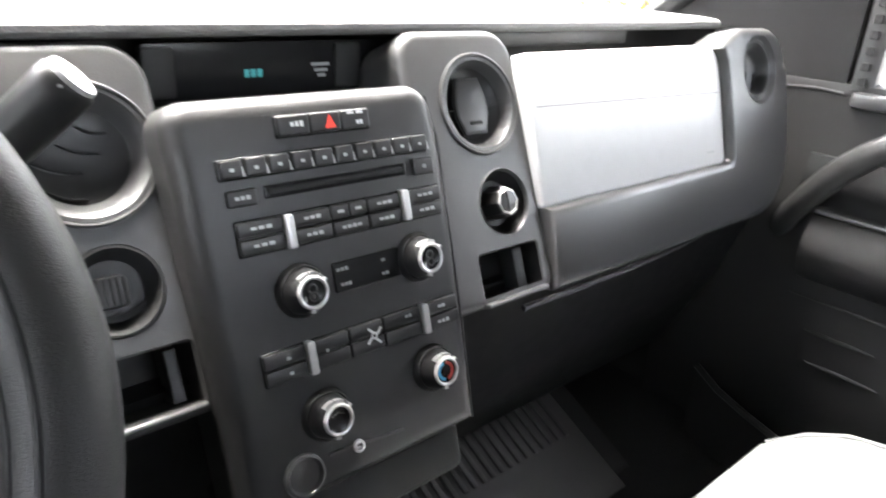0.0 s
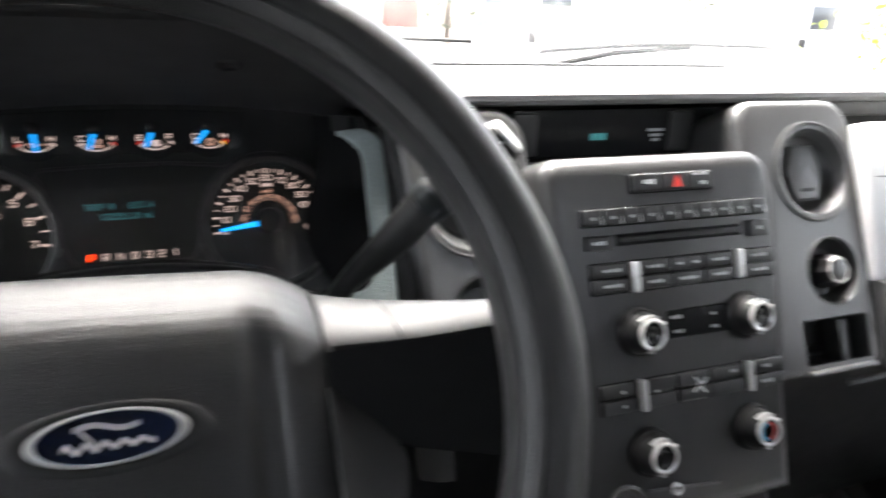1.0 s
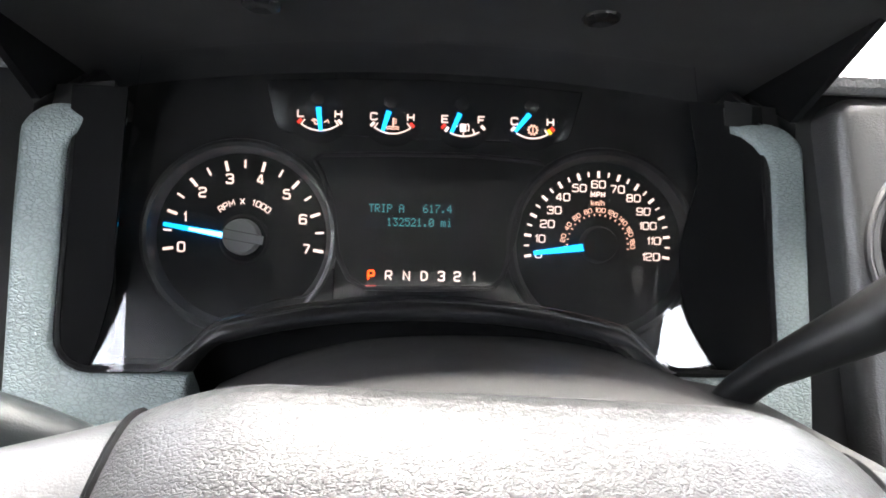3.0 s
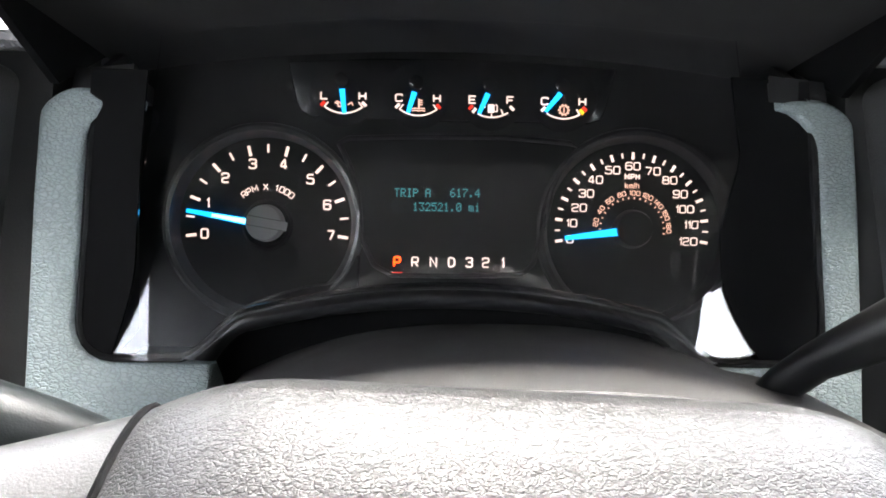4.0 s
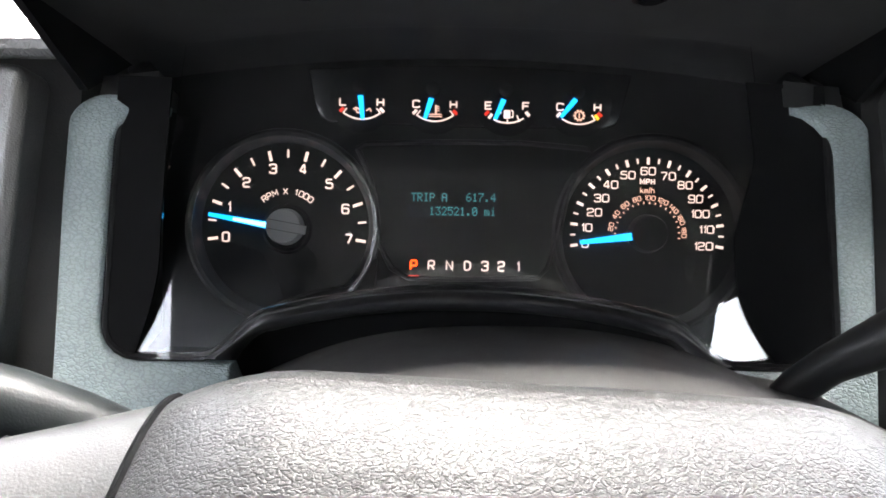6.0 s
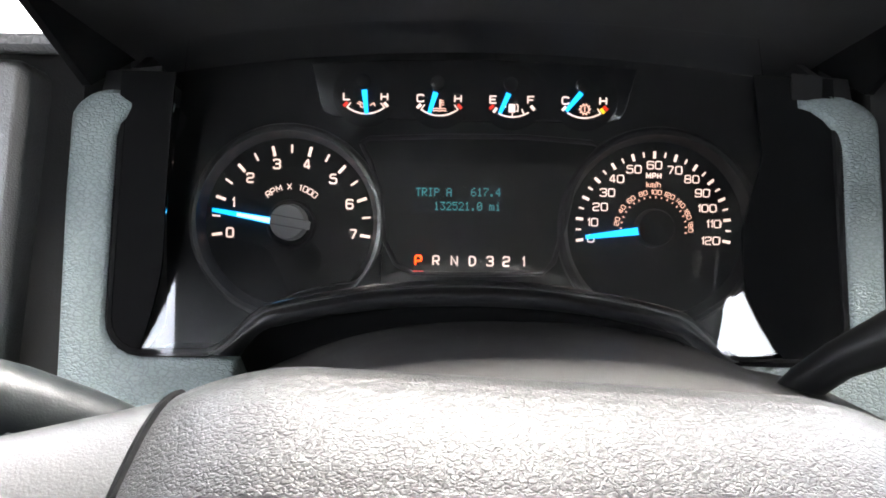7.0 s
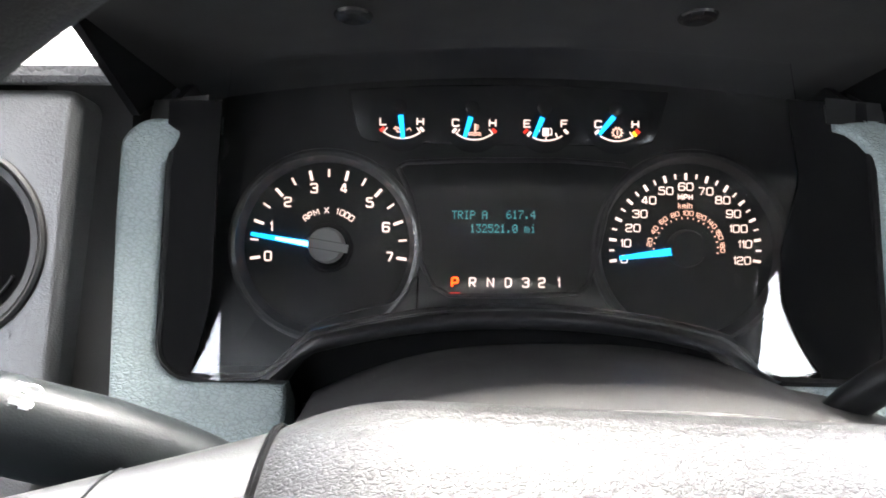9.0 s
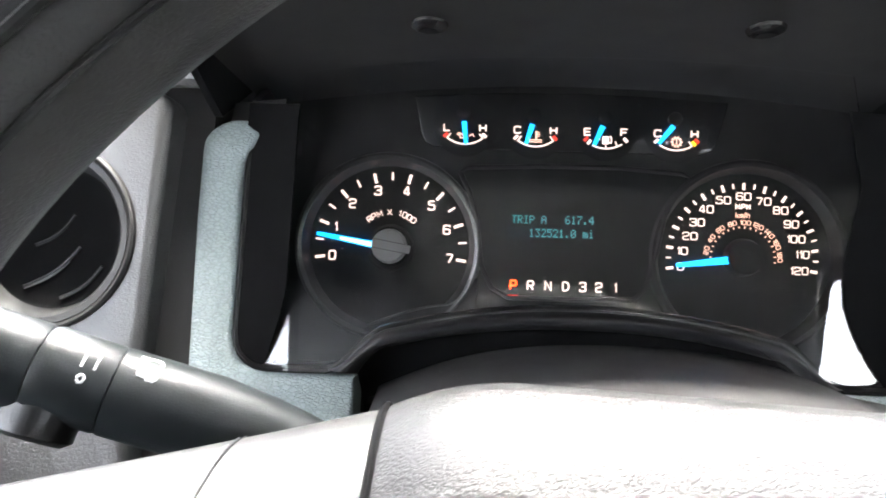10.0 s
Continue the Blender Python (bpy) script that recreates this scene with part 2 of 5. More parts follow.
def arc(r, a0, a1, n, cx=0.0, cy=0.0):
    return [(cx + r * math.cos(radians(a0 + (a1 - a0) * k / n)), cy + r * math.sin(radians(a0 + (a1 - a0) * k / n))) for k in range(n + 1)]


def inset(pts, d):
    out = []
    for i, p in enumerate(pts):
        a, b = Vector(pts[i - 1]), Vector(pts[(i + 1) % len(pts)])
        p = Vector(p)
        e1, e2 = (p - a), (b - p)
        e1 = e1.normalized() if e1.length > 1e-9 else e2.normalized()
        e2 = e2.normalized() if e2.length > 1e-9 else e1
        n1, n2 = Vector((-e1.y, e1.x)), Vector((-e2.y, e2.x))
        m = n1 + n2
        m = m.normalized() if m.length > 1e-6 else n1
        out.append(tuple(p + m * (d / max(0.35, m.dot(n1)))))
    return out


def ring_of(bm, pts, n):
    return [bm.verts.new((x, y, n)) for x, y in pts]


def bridge(bm, a, b):
    for i in range(len(a)):
        j = (i + 1) % len(a)
        bm.faces.new((a[i], a[j], b[j], b[i]))


def loop_edges(bm, vs):
    return [bm.edges.get((vs[i], vs[(i + 1) % len(vs)])) or bm.edges.new((vs[i], vs[(i + 1) % len(vs)])) for i in range(len(vs))]


def plate(outline, holes=(), depth=0.01, r=0.002, hole_depth=None, front=0.0, bm=None, seg=3, hole_r=0.0, back=True):
    """A panel with rounded front edges, and holes through its front face."""
    bm = bm or bmesh.new()
    rings = []
    for k in range(seg + 1):
        a = math.pi / 2 * k / seg
        rings.append(ring_of(bm, inset(outline, r * (1 - math.sin(a))), front - r * (1 - math.cos(a))))
    rings.append(ring_of(bm, outline, front - depth))
    for a, b in zip(rings, rings[1:]):
        bridge(bm, a, b)
    edges = loop_edges(bm, rings[0])
    for h in holes:
        top = ring_of(bm, inset(h, -hole_r) if hole_r else h, front)
        edges += loop_edges(bm, top)
        if hole_r:
            mid = ring_of(bm, h, front - hole_r)
            bridge(bm, top, mid)
            top = mid
        low = ring_of(bm, h, front - (hole_depth or depth))
        bridge(bm, top, low)
    for f in bmesh.ops.triangle_fill(bm, use_beauty=True, use_dissolve=False, edges=edges)["geom"]:
        if isinstance(f, bmesh.types.BMFace):
            f.material_index = 1  # shaded flat
    if back:
        bmesh.ops.triangle_fill(bm, use_beauty=True, use_dissolve=False, edges=loop_edges(bm, rings[-1]))
    return bm


def lathe(profile, n=40, bm=None, cx=0.0, cy=0.0, a0=0.0, a1=360.0):
    """Turned about the n axis: profile rows of (radius, n)."""
    bm = bm or bmesh.new()
    full = abs(a1 - a0) >= 359.9
    steps = n if full else n + 1
    rows = []
    for k in range(steps):
        a = radians(a0 + (a1 - a0) * k / n)
        rows.append([bm.verts.new((cx + r * math.cos(a), cy + r * math.sin(a), z)) for r, z in profile])
    for k in range(steps if full else steps - 1):
        p, q = rows[k], rows[(k + 1) % steps]
        for i in range(len(profile) - 1):
            bm.faces.new((p[i], q[i], q[i + 1], p[i + 1]))
    return bm


def tube(path, radii, n=16, bm=None, squash=1.0, up=(0, 0, 1), caps=True):
    """A round bar along a path of points, with one radius for each."""
    bm = bm or bmesh.new()
    pts = [Vector(p) for p in path]
    rows = []
    for i, p in enumerate(pts):
        d = (pts[min(i + 1, len(pts) - 1)] - pts[max(i - 1, 0)]).normalized()
        s = d.cross(Vector(up))
        s = s.normalized() if s.length > 1e-6 else d.orthogonal().normalized()
        w = s.cross(d).normalized()
        rows.append([bm.verts.new(p + radii[i] * (math.cos(2 * math.pi * k / n) * s + squash * math.sin(2 * math.pi * k / n) * w)) for k in range(n)])
    for a, b in zip(rows, rows[1:]):
        bridge(bm, a, b)
    if caps:
        bm.faces.new(rows[0])
        bm.faces.new(rows[-1])
    return bm


def sheet(fn, nu, nv, bm=None, thick=0.0, way=(0, 0, -1)):
    """A surface from a function of two parameters 0..1, with thickness along a way."""
    bm = bm or bmesh.new()
    g = [[bm.verts.new(fn(i / nu, j / nv)) for j in range(nv + 1)] for i in range(nu + 1)]
    for i in range(nu):
        for j in range(nv):
            bm.faces.new((g[i][j], g[i + 1][j], g[i + 1][j + 1], g[i][j + 1]))
    if thick:
        w = Vector(way) * thick
        h = [[bm.verts.new(v.co + w) for v in row] for row in g]
        for i in range(nu):
            for j in range(nv):
                bm.faces.new((h[i][j], h[i][j + 1], h[i + 1][j + 1], h[i + 1][j]))
        rim = [(i, 0) for i in range(nu)] + [(nu, j) for j in range(nv)] + [(i, nv) for i in range(nu, 0, -1)] + [(0, j) for j in range(nv, 0, -1)]
        for k in range(len(rim)):
            (a, b), (c, d) = rim[k], rim[(k + 1) % len(rim)]
            bm.faces.new((g[a][b], g[c][d], h[c][d], h[a][b]))
    return bm


def block(w, d, h, x=0.0, y=0.0, z=0.0, r=0.0, bm=None, seg=2):
    """A bevelled box standing on z."""
    bm = bm or bmesh.new()
    tmp = bmesh.new()
    bmesh.ops.create_cube(tmp, size=1.0)
    for v in tmp.verts:
        v.co = (v.co.x * w + x, v.co.y * d + y, (v.co.z + 0.5) * h + z)
    if r:
        bmesh.ops.bevel(tmp, geom=list(tmp.edges), offset=r, segments=seg, affect="EDGES", profile=0.5)
    me = bpy.data.meshes.new("tmp")
    tmp.to_mesh(me)
    tmp.free()
    bm.from_mesh(me)
    bpy.data.meshes.remove(me)
    return bm


def prism(pts, n0, n1, bm=None):
    bm = bm or bmesh.new()
    a, b = ring_of(bm, pts, n1), ring_of(bm, pts, n0)
    bridge(bm, a, b)
    bmesh.ops.triangle_fill(bm, use_beauty=True, edges=loop_edges(bm, a))
    return bm


def bar(x0, y0, x1, y1, w, n0=0.0, n1=0.0004, bm=None, w1=None):
    """A flat raised stroke between two points of a panel."""
    a, b = Vector((x0, y0)), Vector((x1, y1))
    d = (b - a).normalized()
    s = Vector((-d.y, d.x))
    w1 = w if w1 is None else w1
    return prism([tuple(a - s * w / 2), tuple(b - s * w1 / 2), tuple(b + s * w1 / 2), tuple(a + s * w / 2)], n0, n1, bm)


# ---- the cab: floor, roof, doors, pillars, glass ----
IDENT = Matrix.Identity(4)
MID = 0.405  # the cab's centre line
XL, XR = -0.40, 1.21  # inner faces of the doors


def lerp(a, b, t):
    return a + (b - a) * t


solo("floor", block(XR - XL + 0.2, 2.2, 0.05, MID, -0.35, 0.72, 0.01), CARPET, IDENT, "black carpeted cab floor", "floor", kind="structure")
solo("ceiling", sheet(lambda a, b: (lerp(XL - 0.10, XR + 0.10, a), lerp(-1.45, 0.0, b), 1.93 + 0.05 * math.sin(math.pi * a) * (1 - 0.4 * b)), 16, 8, thick=0.04, way=(0, 0, 1)),
     LINER, IDENT, "dark grey fabric headliner over the seats", "ceiling", kind="structure")

# unseen back wall, with an off-centre window in it sized to shape the light
back = thing("wall_rear", pose(MID, -1.02, 1.3), "plain grey rear cab wall", "wall", kind="structure")
w = bmesh.new()
for bx, bz, bw, bh in ((0, -0.56, 1.66, 0.81), (-0.465, 0.25, 0.71, 0.53), (0.59, 0.25, 0.48, 0.53), (0.12, 0.58, 0.46, 0.20)):
    block(bw, 0.06, bh, bx, 0, bz, 0.004, w)
part("rear_panel", w, DOOR_TRIM, back)
rear_pane = part("pane", block(0.46, 0.004, 0.34, 0.12, 0, 0.245), PANE, back)
rear_pane.visible_shadow = False


def pillar(name, x0, x1, label):
    bm = bmesh.new()
    pts = [(lerp(x0, x1, k / 8), lerp(0.17, -0.52, k / 8), lerp(1.445, 1.90, k / 8) + 0.01 * math.sin(math.pi * k / 8)) for k in range(9)]
    tube(pts, [0.034] * 9, 12, bm, squash=0.7)
    return solo(name, bm, DOOR_TRIM, IDENT, label, "pillar", kind="structure")


pillar("trim_pillar_driver", XL - 0.05, XL + 0.07, "dark grey windscreen pillar trim")
pillar("trim_pillar_passenger", XR + 0.06, XR - 0.05, "dark grey windscreen pillar trim")

# side closings ahead of the doors, up to the pillar
for nm, x, s in (("wall_kick_driver", XL, -1), ("wall_kick_passenger", XR, 1)):
    solo(nm, sheet(lambda a, b: (x + s * 0.031, lerp(0.66, -0.19, a), lerp(0.70, 1.452 + 0.64 * max(0.0, 0.13 - lerp(0.66, -0.19, a)), b)), 24, 10, thick=0.05, way=(s, 0, 0)), SAIL, IDENT, "dark grey trim ahead of the door", "wall", kind="structure")
solo("wall_header", block(XR - XL + 0.2, 0.16, 0.05, MID, -0.10, 1.955, 0.01), LINER, IDENT, "grey fabric header over the windscreen", "wall", kind="structure")
solo("wall_cowl", block(XR - XL + 0.2, 0.04, 0.78, MID, 0.60, 0.66, 0.004), BLACK, IDENT, "dark bulkhead under the windscreen", "wall", kind="structure")

# windscreen
ws = solo("window_1", sheet(lambda a, b: (lerp(XL - 0.04, XR + 0.05, a), lerp(0.58, -0.05, b) + 0.05 * math.sin(math.pi * a), lerp(1.435, 1.96, b)), 10, 6, thick=0.005, way=(0, 0.6, 0.8)),
          PANE, IDENT, "clear laminated windscreen", "window", kind="structure")
ws.visible_shadow = False


def door_panel(name, side, x, label):
    """A door: trim panel below the sill, window frame above, armrest, map pocket and grab bar."""
    t = thing(name, pose(x, 0, 0), label, "door", kind="structure")
    s = side
    # lower trim panel
    part("trim_panel", sheet(lambda a, b: (s * (0.02 - 0.03 * math.sin(math.pi * min(1, b * 1.1))), lerp(0.02, -1.2, a), lerp(0.70, 1.375, b)), 10, 14, thick=0.05, way=(s, 0, 0)), DOOR_TRIM, t)
    part("sill_trim", block(0.05, 1.22, 0.03, s * 0.045, -0.59, 1.365, 0.012), DOOR_TRIM, t, "dark grey sill along the window")
    # mirror sail and the frame round the glass
    part("sail_panel", sheet(lambda a, b: (s * 0.024, lerp(0.02, -0.185, a), lerp(1.39, lerp(1.51, 1.645, a), b)), 6, 6, thick=0.006, way=(s, 0, 0)), SAIL, t, "dark grey mirror sail panel")
    fr = bmesh.new()
    # rear and top blocks, out of view, are oversized to limit incoming light
    block(0.05, 0.40 if s > 0 else 0.36, 0.52, s * 0.05, -1.08 if s > 0 else -1.10, 1.40, 0.008, fr)
    block(0.04, 1.2, 0.17 if s < 0 else 0.24, s * 0.05, -0.55, 1.77 if s < 0 else 1.70, 0.008, fr)
    part("window_frame", fr, DOOR_TRIM, t)
    part("run_channel", sheet(lambda a, b: (s * lerp(0.018, 0.024, a), lerp(-0.194, -0.222, a), lerp(1.385, 1.80, b)), 2, 10, thick=0.02, way=(s, 0, 0)), POD, t, "light grey slotted window channel")
    sl = bmesh.new()
    for k in range(14):
        block(0.006, 0.011, 0.011, s * 0.016, -0.207, 1.392 + 0.021 * k, 0.001, sl, 1)
    part("slot", sl, BLACK, t, "row of small dark slots")
    gl = part("pane", block(0.004, 0.72, 0.50, s * 0.055, -0.54, 1.40), PANE, t)
    gl.visible_shadow = False
    # grab bar, armrest edge and ridges
    grab = [(s * (0.012 - 0.050 * math.sin(math.pi * min(1.0, k / 12)) ** 0.7), -0.150 - 0.40 * (k / 16) ** 1.1, 1.165 + 0.185 * math.sin(math.pi * 0.5 * min(1.0, k / 8.5)) - 0.05 * max(0.0, (k - 8.5) / 7.5) ** 2) for k in range(17)]
    part("grab_bar", tube(grab, [0.015] * 17, 14, squash=1.3), DASH, t, "dark moulded grab bar")
    part("grab_recess", sheet(lambda a, b: (s * (0.006 - 0.01 * math.sin(math.pi * b)), lerp(-0.17, -0.70, a), lerp(1.215, 1.29, b)), 10, 6, thick=0.02, way=(s, 0, 0)), BLACK, t)
    part("armrest", sheet(lambda a, b: (s * (0.004 - 0.045 * math.sin(math.pi * b) ** 0.6), lerp(-0.205, -0.95, a), lerp(1.10, 1.213, b)), 8, 12, thick=0.03, way=(s, 0, 0)), DOOR_TRIM, t, "padded armrest")
    part("armrest_edge", tube([(s * -0.012, lerp(-0.205, -0.9, k / 6), 1.212) for k in range(7)], [0.0035] * 7, 8), POD, t, "pale edge of the armrest")
    for z, y0, y1 in ((1.079, -0.20, -0.80), (1.028, -0.235, -0.335), (0.977, -0.25, -0.352)):
        part("trim_ridge", tube([(s * -0.012, lerp(y0, y1, k / 4), z) for k in range(5)], [0.0012, 0.003, 0.0034, 0.003, 0.0012], 8), DASH, t)
    part("channel_foot", block(0.026, 0.055, 0.022, s * 0.020, -0.228, 1.362, 0.006), POD, t, "light grey foot of the window channel")
    part("sail_edge", tube([(s * 0.020, -0.10, 1.377), (s * 0.020, -0.145, 1.381), (s * 0.020, -0.186, 1.379)], [0.0018] * 3, 8), POD, t)
    part("map_pocket", sheet(lambda a, b: (s * (-0.045 - 0.05 * math.sin(math.pi * a) ** 0.5), lerp(-0.10, -0.85, a), lerp(0.74, 0.90 - 0.05 * math.sin(math.pi * a), b)), 14, 6, thick=0.012, way=(s, 0, 0)), DOOR_TRIM, t, "open map pocket low on the door")
    part("pocket_lip", tube([(s * (-0.045 - 0.05 * math.sin(math.pi * k / 14) ** 0.5), lerp(-0.10, -0.85, k / 14), 0.903 - 0.05 * math.sin(math.pi * k / 14)) for k in range(15)], [0.006] * 15, 8), DASH, t)
    return t


door_panel("door_1", -1, XL, "dark grey driver door trim with a window")
door_panel("door_2", 1, XR, "dark grey passenger door trim with grab bar and map pocket")

# ---- dashboard ----
dash = thing("dashboard", pose(MID, 0.1, 1.2), "dark grey moulded plastic dashboard under the windscreen", "dashboard", kind="structure")
D0 = pose(-MID, -0.1, -1.2)  # its parts are written in cab coordinates


def dpart(name, bm, mat, label="", m=IDENT, sharp=38):
    bmesh.ops.transform(bm, matrix=D0 @ m, verts=bm.verts)
    return part(name, bm, mat, dash, label, sharp)


def lip(b):
    """Section of the top pad: from under its front lip, round the nose, back to the glass."""
    rows = ((-0.020, 1.4545), (-0.050, 1.4545), (-0.0565, 1.4560), (-0.0600, 1.4600), (-0.0590, 1.4645), (-0.0530, 1.4675), (-0.03, 1.4690), (0.1, 1.4700), (0.3, 1.4665), (0.60, 1.450))
    k = min(int(b * 9), 8)
    f = b * 9 - k
    return lerp(rows[k][0], rows[k + 1][0], f), lerp(rows[k][1], rows[k + 1][1], f)


def pad_point(a, b, x0=0.19, x1=1.245):
    x = lerp(x0, x1, a)
    y, z = lip(b)
    end = min(1.0, max(0.0, (x - 1.06) / 0.13))
    return x, y + 0.10 * end ** 2, z - 0.012 * end ** 2


dpart("top_pad", sheet(pad_point, 50, 27), DASH_TOP, "pale grey textured vinyl top pad")
dpart("top_pad", sheet(lambda a, b: pad_point(a, b, XL - 0.035, -0.19), 12, 27), DASH_TOP, "pale grey textured vinyl top pad")
dpart("top_pad", sheet(lambda a, b: (lerp(-0.19, 0.19, a), lerp(0.10, 0.60, b), 1.4695 - 0.024 * max(0, b - 0.3)), 10, 8), DASH_TOP)
# windscreen demister slot and cowl edge
dpart("vent_slot", block(1.1, 0.018, 0.004, MID, 0.44, 1.4595, 0.001), BLACK, "long black demister slot")

# recess under the lip
for x0, x1 in ((XL, -0.2), (0.2, XR - 0.02)):
    dpart("upper_recess", sheet(lambda a, b: (lerp(x0, x1, a), (-0.03, 0.005, 0.005, -0.02)[int(b * 3 + 0.01)] , (1.456, 1.450, 1.395, 1.385)[int(b * 3 + 0.01)]), 10, 3), BLACK)

# raised pods that carry the air vents
def pod(name, x0, x1, cuts, label, radii, m, top, flare=0.0, power=1.5, r=0.0095):
    """A pod face between two x, with round and square openings, on the frame m."""
    w, cx = x1 - x0, (x0 + x1) / 2 - m.translation.x
    lo = -0.190
    o = rrect(w, top - lo, radii, cx, (top + lo) / 2, 6)
    if flare:  # the edge beside the instruments leans outwards to the top
        o = [(x + flare * max(0.0, (y - lo) / (top - lo)) ** power if (x - cx) * flare > 0 else x, y) for x, y in o]
    bm = plate(o, cuts, 0.075, r, 0.045, seg=5, hole_r=0.0015)
    return dpart(name, bm, POD, label, m)


PL = tilted(0.255, -0.090, 1.391, 24.2)
PR = tilted(0.589, -0.100, 1.400, 23.0)
PD = tilted(-0.262, -0.090, 1.388, 24.2)
pod("pod", 0.2115, 0.3085, [circle(0.0400, 0, -0.002, 44), circle(0.0295, 0.000, -0.0928, 36), rrect(0.058, 0.045, 0.004, 0.009, -0.159)], "satin grey vent pod beside the instruments", (0.01, 0.01, 0.03, 0.012), PL, 0.072, -0.0165)
pod("pod", 0.512, 0.650, [circle(0.0400, 0.004, -0.0035, 44), circle(0.0300, 0.0115, -0.0970, 36), rrect(0.078, 0.046, 0.004, 0.005, -0.1635)], "satin grey vent pod beside the glove box", (0.01, 0.01, 0.03, 0.022), PR, 0.066)
pod("pod", -0.372, -0.2150, [circle(0.0388, 0, 0, 44)], "satin grey vent pod by the driver door", (0.01, 0.01, 0.012, 0.03), PD, 0.073, 0.0150, 5.0, 0.0058)

# dark flanks between the pods and the instrument frame
for s in (-1, 1):
    dpart("flank", sheet(lambda a, b: (s * lerp(0.1900, 0.2170 if s > 0 else 0.2280, a), -0.045 + 0.47 * (lerp(1.19, 1.462, b) - 1.429) - 0.010 * math.sin(math.pi * 0.5 * a), lerp(1.19, 1.462, b)), 6, 8, thick=0.05, way=(0, 1, 0)), HOOD if s < 0 else BLACK, "black side trim strip")

# grey-green frame round the instruments, open below for the column
FB = tilted(0.0, -0.050, 1.429, 27.0)


def frame_outline():
    """Driver-side half: a tall strip whose top sweeps inwards under the hood, and a foot that runs in to the column."""
    out, inn = 0.1938, 0.1712
    p = [(-0.1900, -0.215), (-0.1085, -0.215), (-0.1085, -0.1165)]
    p += arc(0.018, 270, 180, 5, -inn + 0.018, -0.0985)
    p += [(-inn, -0.06), (-inn - 0.0008, -0.025), (-inn - 0.0006, -0.013), (-0.1697, -0.0062), (-0.1655, 0.0008), (-0.1605, 0.0060), (-0.1555, 0.0084), (-0.1555, 0.0128)]
    p += arc(0.016, 90, 180, 8, -out + 0.016, -0.0035)
    return p + [(-out, -0.04), (-0.1915, -0.12)]


for s in (-1, 1):
    o = frame_outline()
    if s > 0:
        o = [(-x + (0.0022 if x > -0.18 else -0.0022), max(y, -0.160)) for x, y in o][::-1]
    trim = plate(o, (), 0.022, 0.0030, seg=4)
    for vert in trim.verts:
        vert.co.z -= 0.30 * max(0.0, vert.co.y + 0.001) + 0.20 * max(0.0, 0.1705 - abs(vert.co.x)) * (vert.co.y > -0.01)
    dpart("instrument_trim", trim, FRAME, "grey-green grained vinyl trim beside the instruments", FB)
    dpart("trim_cap", plate([(s * x, y) for x, y in ((-0.1800, 0.0128), (-0.1555, 0.0132), (-0.1555, 0.0225), (-0.1790, 0.0200))][::-s], (), 0.03, 0.0020, front=-0.006), BLACK, "dark cap above the trim", FB)

# black gasket inside the frame, and the arch over the column
def brow_v(x):
    """Height of the arch's upper edge over the column, on the trim's plane."""
    q = abs(x)
    if q < 0.093:
        return -0.0805 - 0.0122 * (q / 0.093) ** 2
    t = min(1.0, (q - 0.093) / 0.0305)
    return -0.0927 - 0.0214 * t * t * (3 - 2 * t)


def eave_v(x):
    """Height of its lower edge."""
    q = abs(x)
    return -0.0906 - 0.0110 * (q / 0.092) ** 2.2 if q < 0.092 else -0.1016 - 0.0140 * ((q - 0.092) / 0.0165) ** 2


def arch_point(a, b):
    """Along (a) the arch and over (b) its rolled front, from the lens down to the recess."""
    u = 2 * a - 1
    xu, xl = 0.1235 * u, 0.1085 * u
    return lerp(xu, xl, b), lerp(brow_v(xu), eave_v(xl), b), -0.005 + 0.0085 * math.sin(math.pi * (0.06 + 0.80 * b)) - 0.002 * b


gk = [(-0.1700, 0.004), (-0.1702, -0.094)] + arc(0.016, 180, 270, 5, -0.1540, -0.0985) + [(0.1235 * (2 * k / 48 - 1), brow_v(0.1235 * (2 * k / 48 - 1))) for k in range(49)] + arc(0.016, 270, 360, 5, 0.1565, -0.0985) + [(0.1727, -0.094), (0.1727, 0.004)]
dpart("gasket", tube([(x, y, -0.004) for x, y in gk], [0.0022] * len(gk), 8), GLOSS, "thin black gasket round the instrument lens", FB)
dpart("column_arch", sheet(arch_point, 64, 8, thick=0.004, way=(0, 0, -1)), ARCH, "satin black arch over the steering column", FB)
# lighter bead put in for the highlight line on the arch's upper edge
edge = [(0.119 * (2 * k / 40 - 1), brow_v(0.119 * (2 * k / 40 - 1)) - 0.0012, -0.0012) for k in range(41)]
dpart("arch_glint", tube(edge, [0.0006] * 41, 6), RING, "thin pale bead for the highlight along the arch", FB)
dpart("arch_skirt", sheet(lambda a, b: (0.1085 * (2 * a - 1) * (1 - 0.03 * b), eave_v(0.1085 * (2 * a - 1)) + 0.0006 - 0.05 * b, -0.0065 - 0.035 * b ** 0.7), 40, 6, thick=0.002, way=(0, 0, -1)), RETURN, "black recess between arch and column", FB)

# black walls of the instrument well
well = bmesh.new()
for s in (-1, 1):
    sheet(lambda a, b: (s * lerp(0.1735, 0.177, a), lerp(-0.043 + 0.51 * (lerp(1.30, 1.440, b) - 1.429), 0.045, a), lerp(1.30, 1.440 + 0.015 * a, b)), 2, 4, well, 0.004, (s, 0, 0))
sheet(lambda a, b: (lerp(-0.172, 0.172, a), lerp(-0.088, 0.0, b), lerp(1.305, 1.285, b)), 4, 2, well, 0.004, (0, 0, -1))
dpart("instrument_well", well, BLACK, "matt black instrument well")

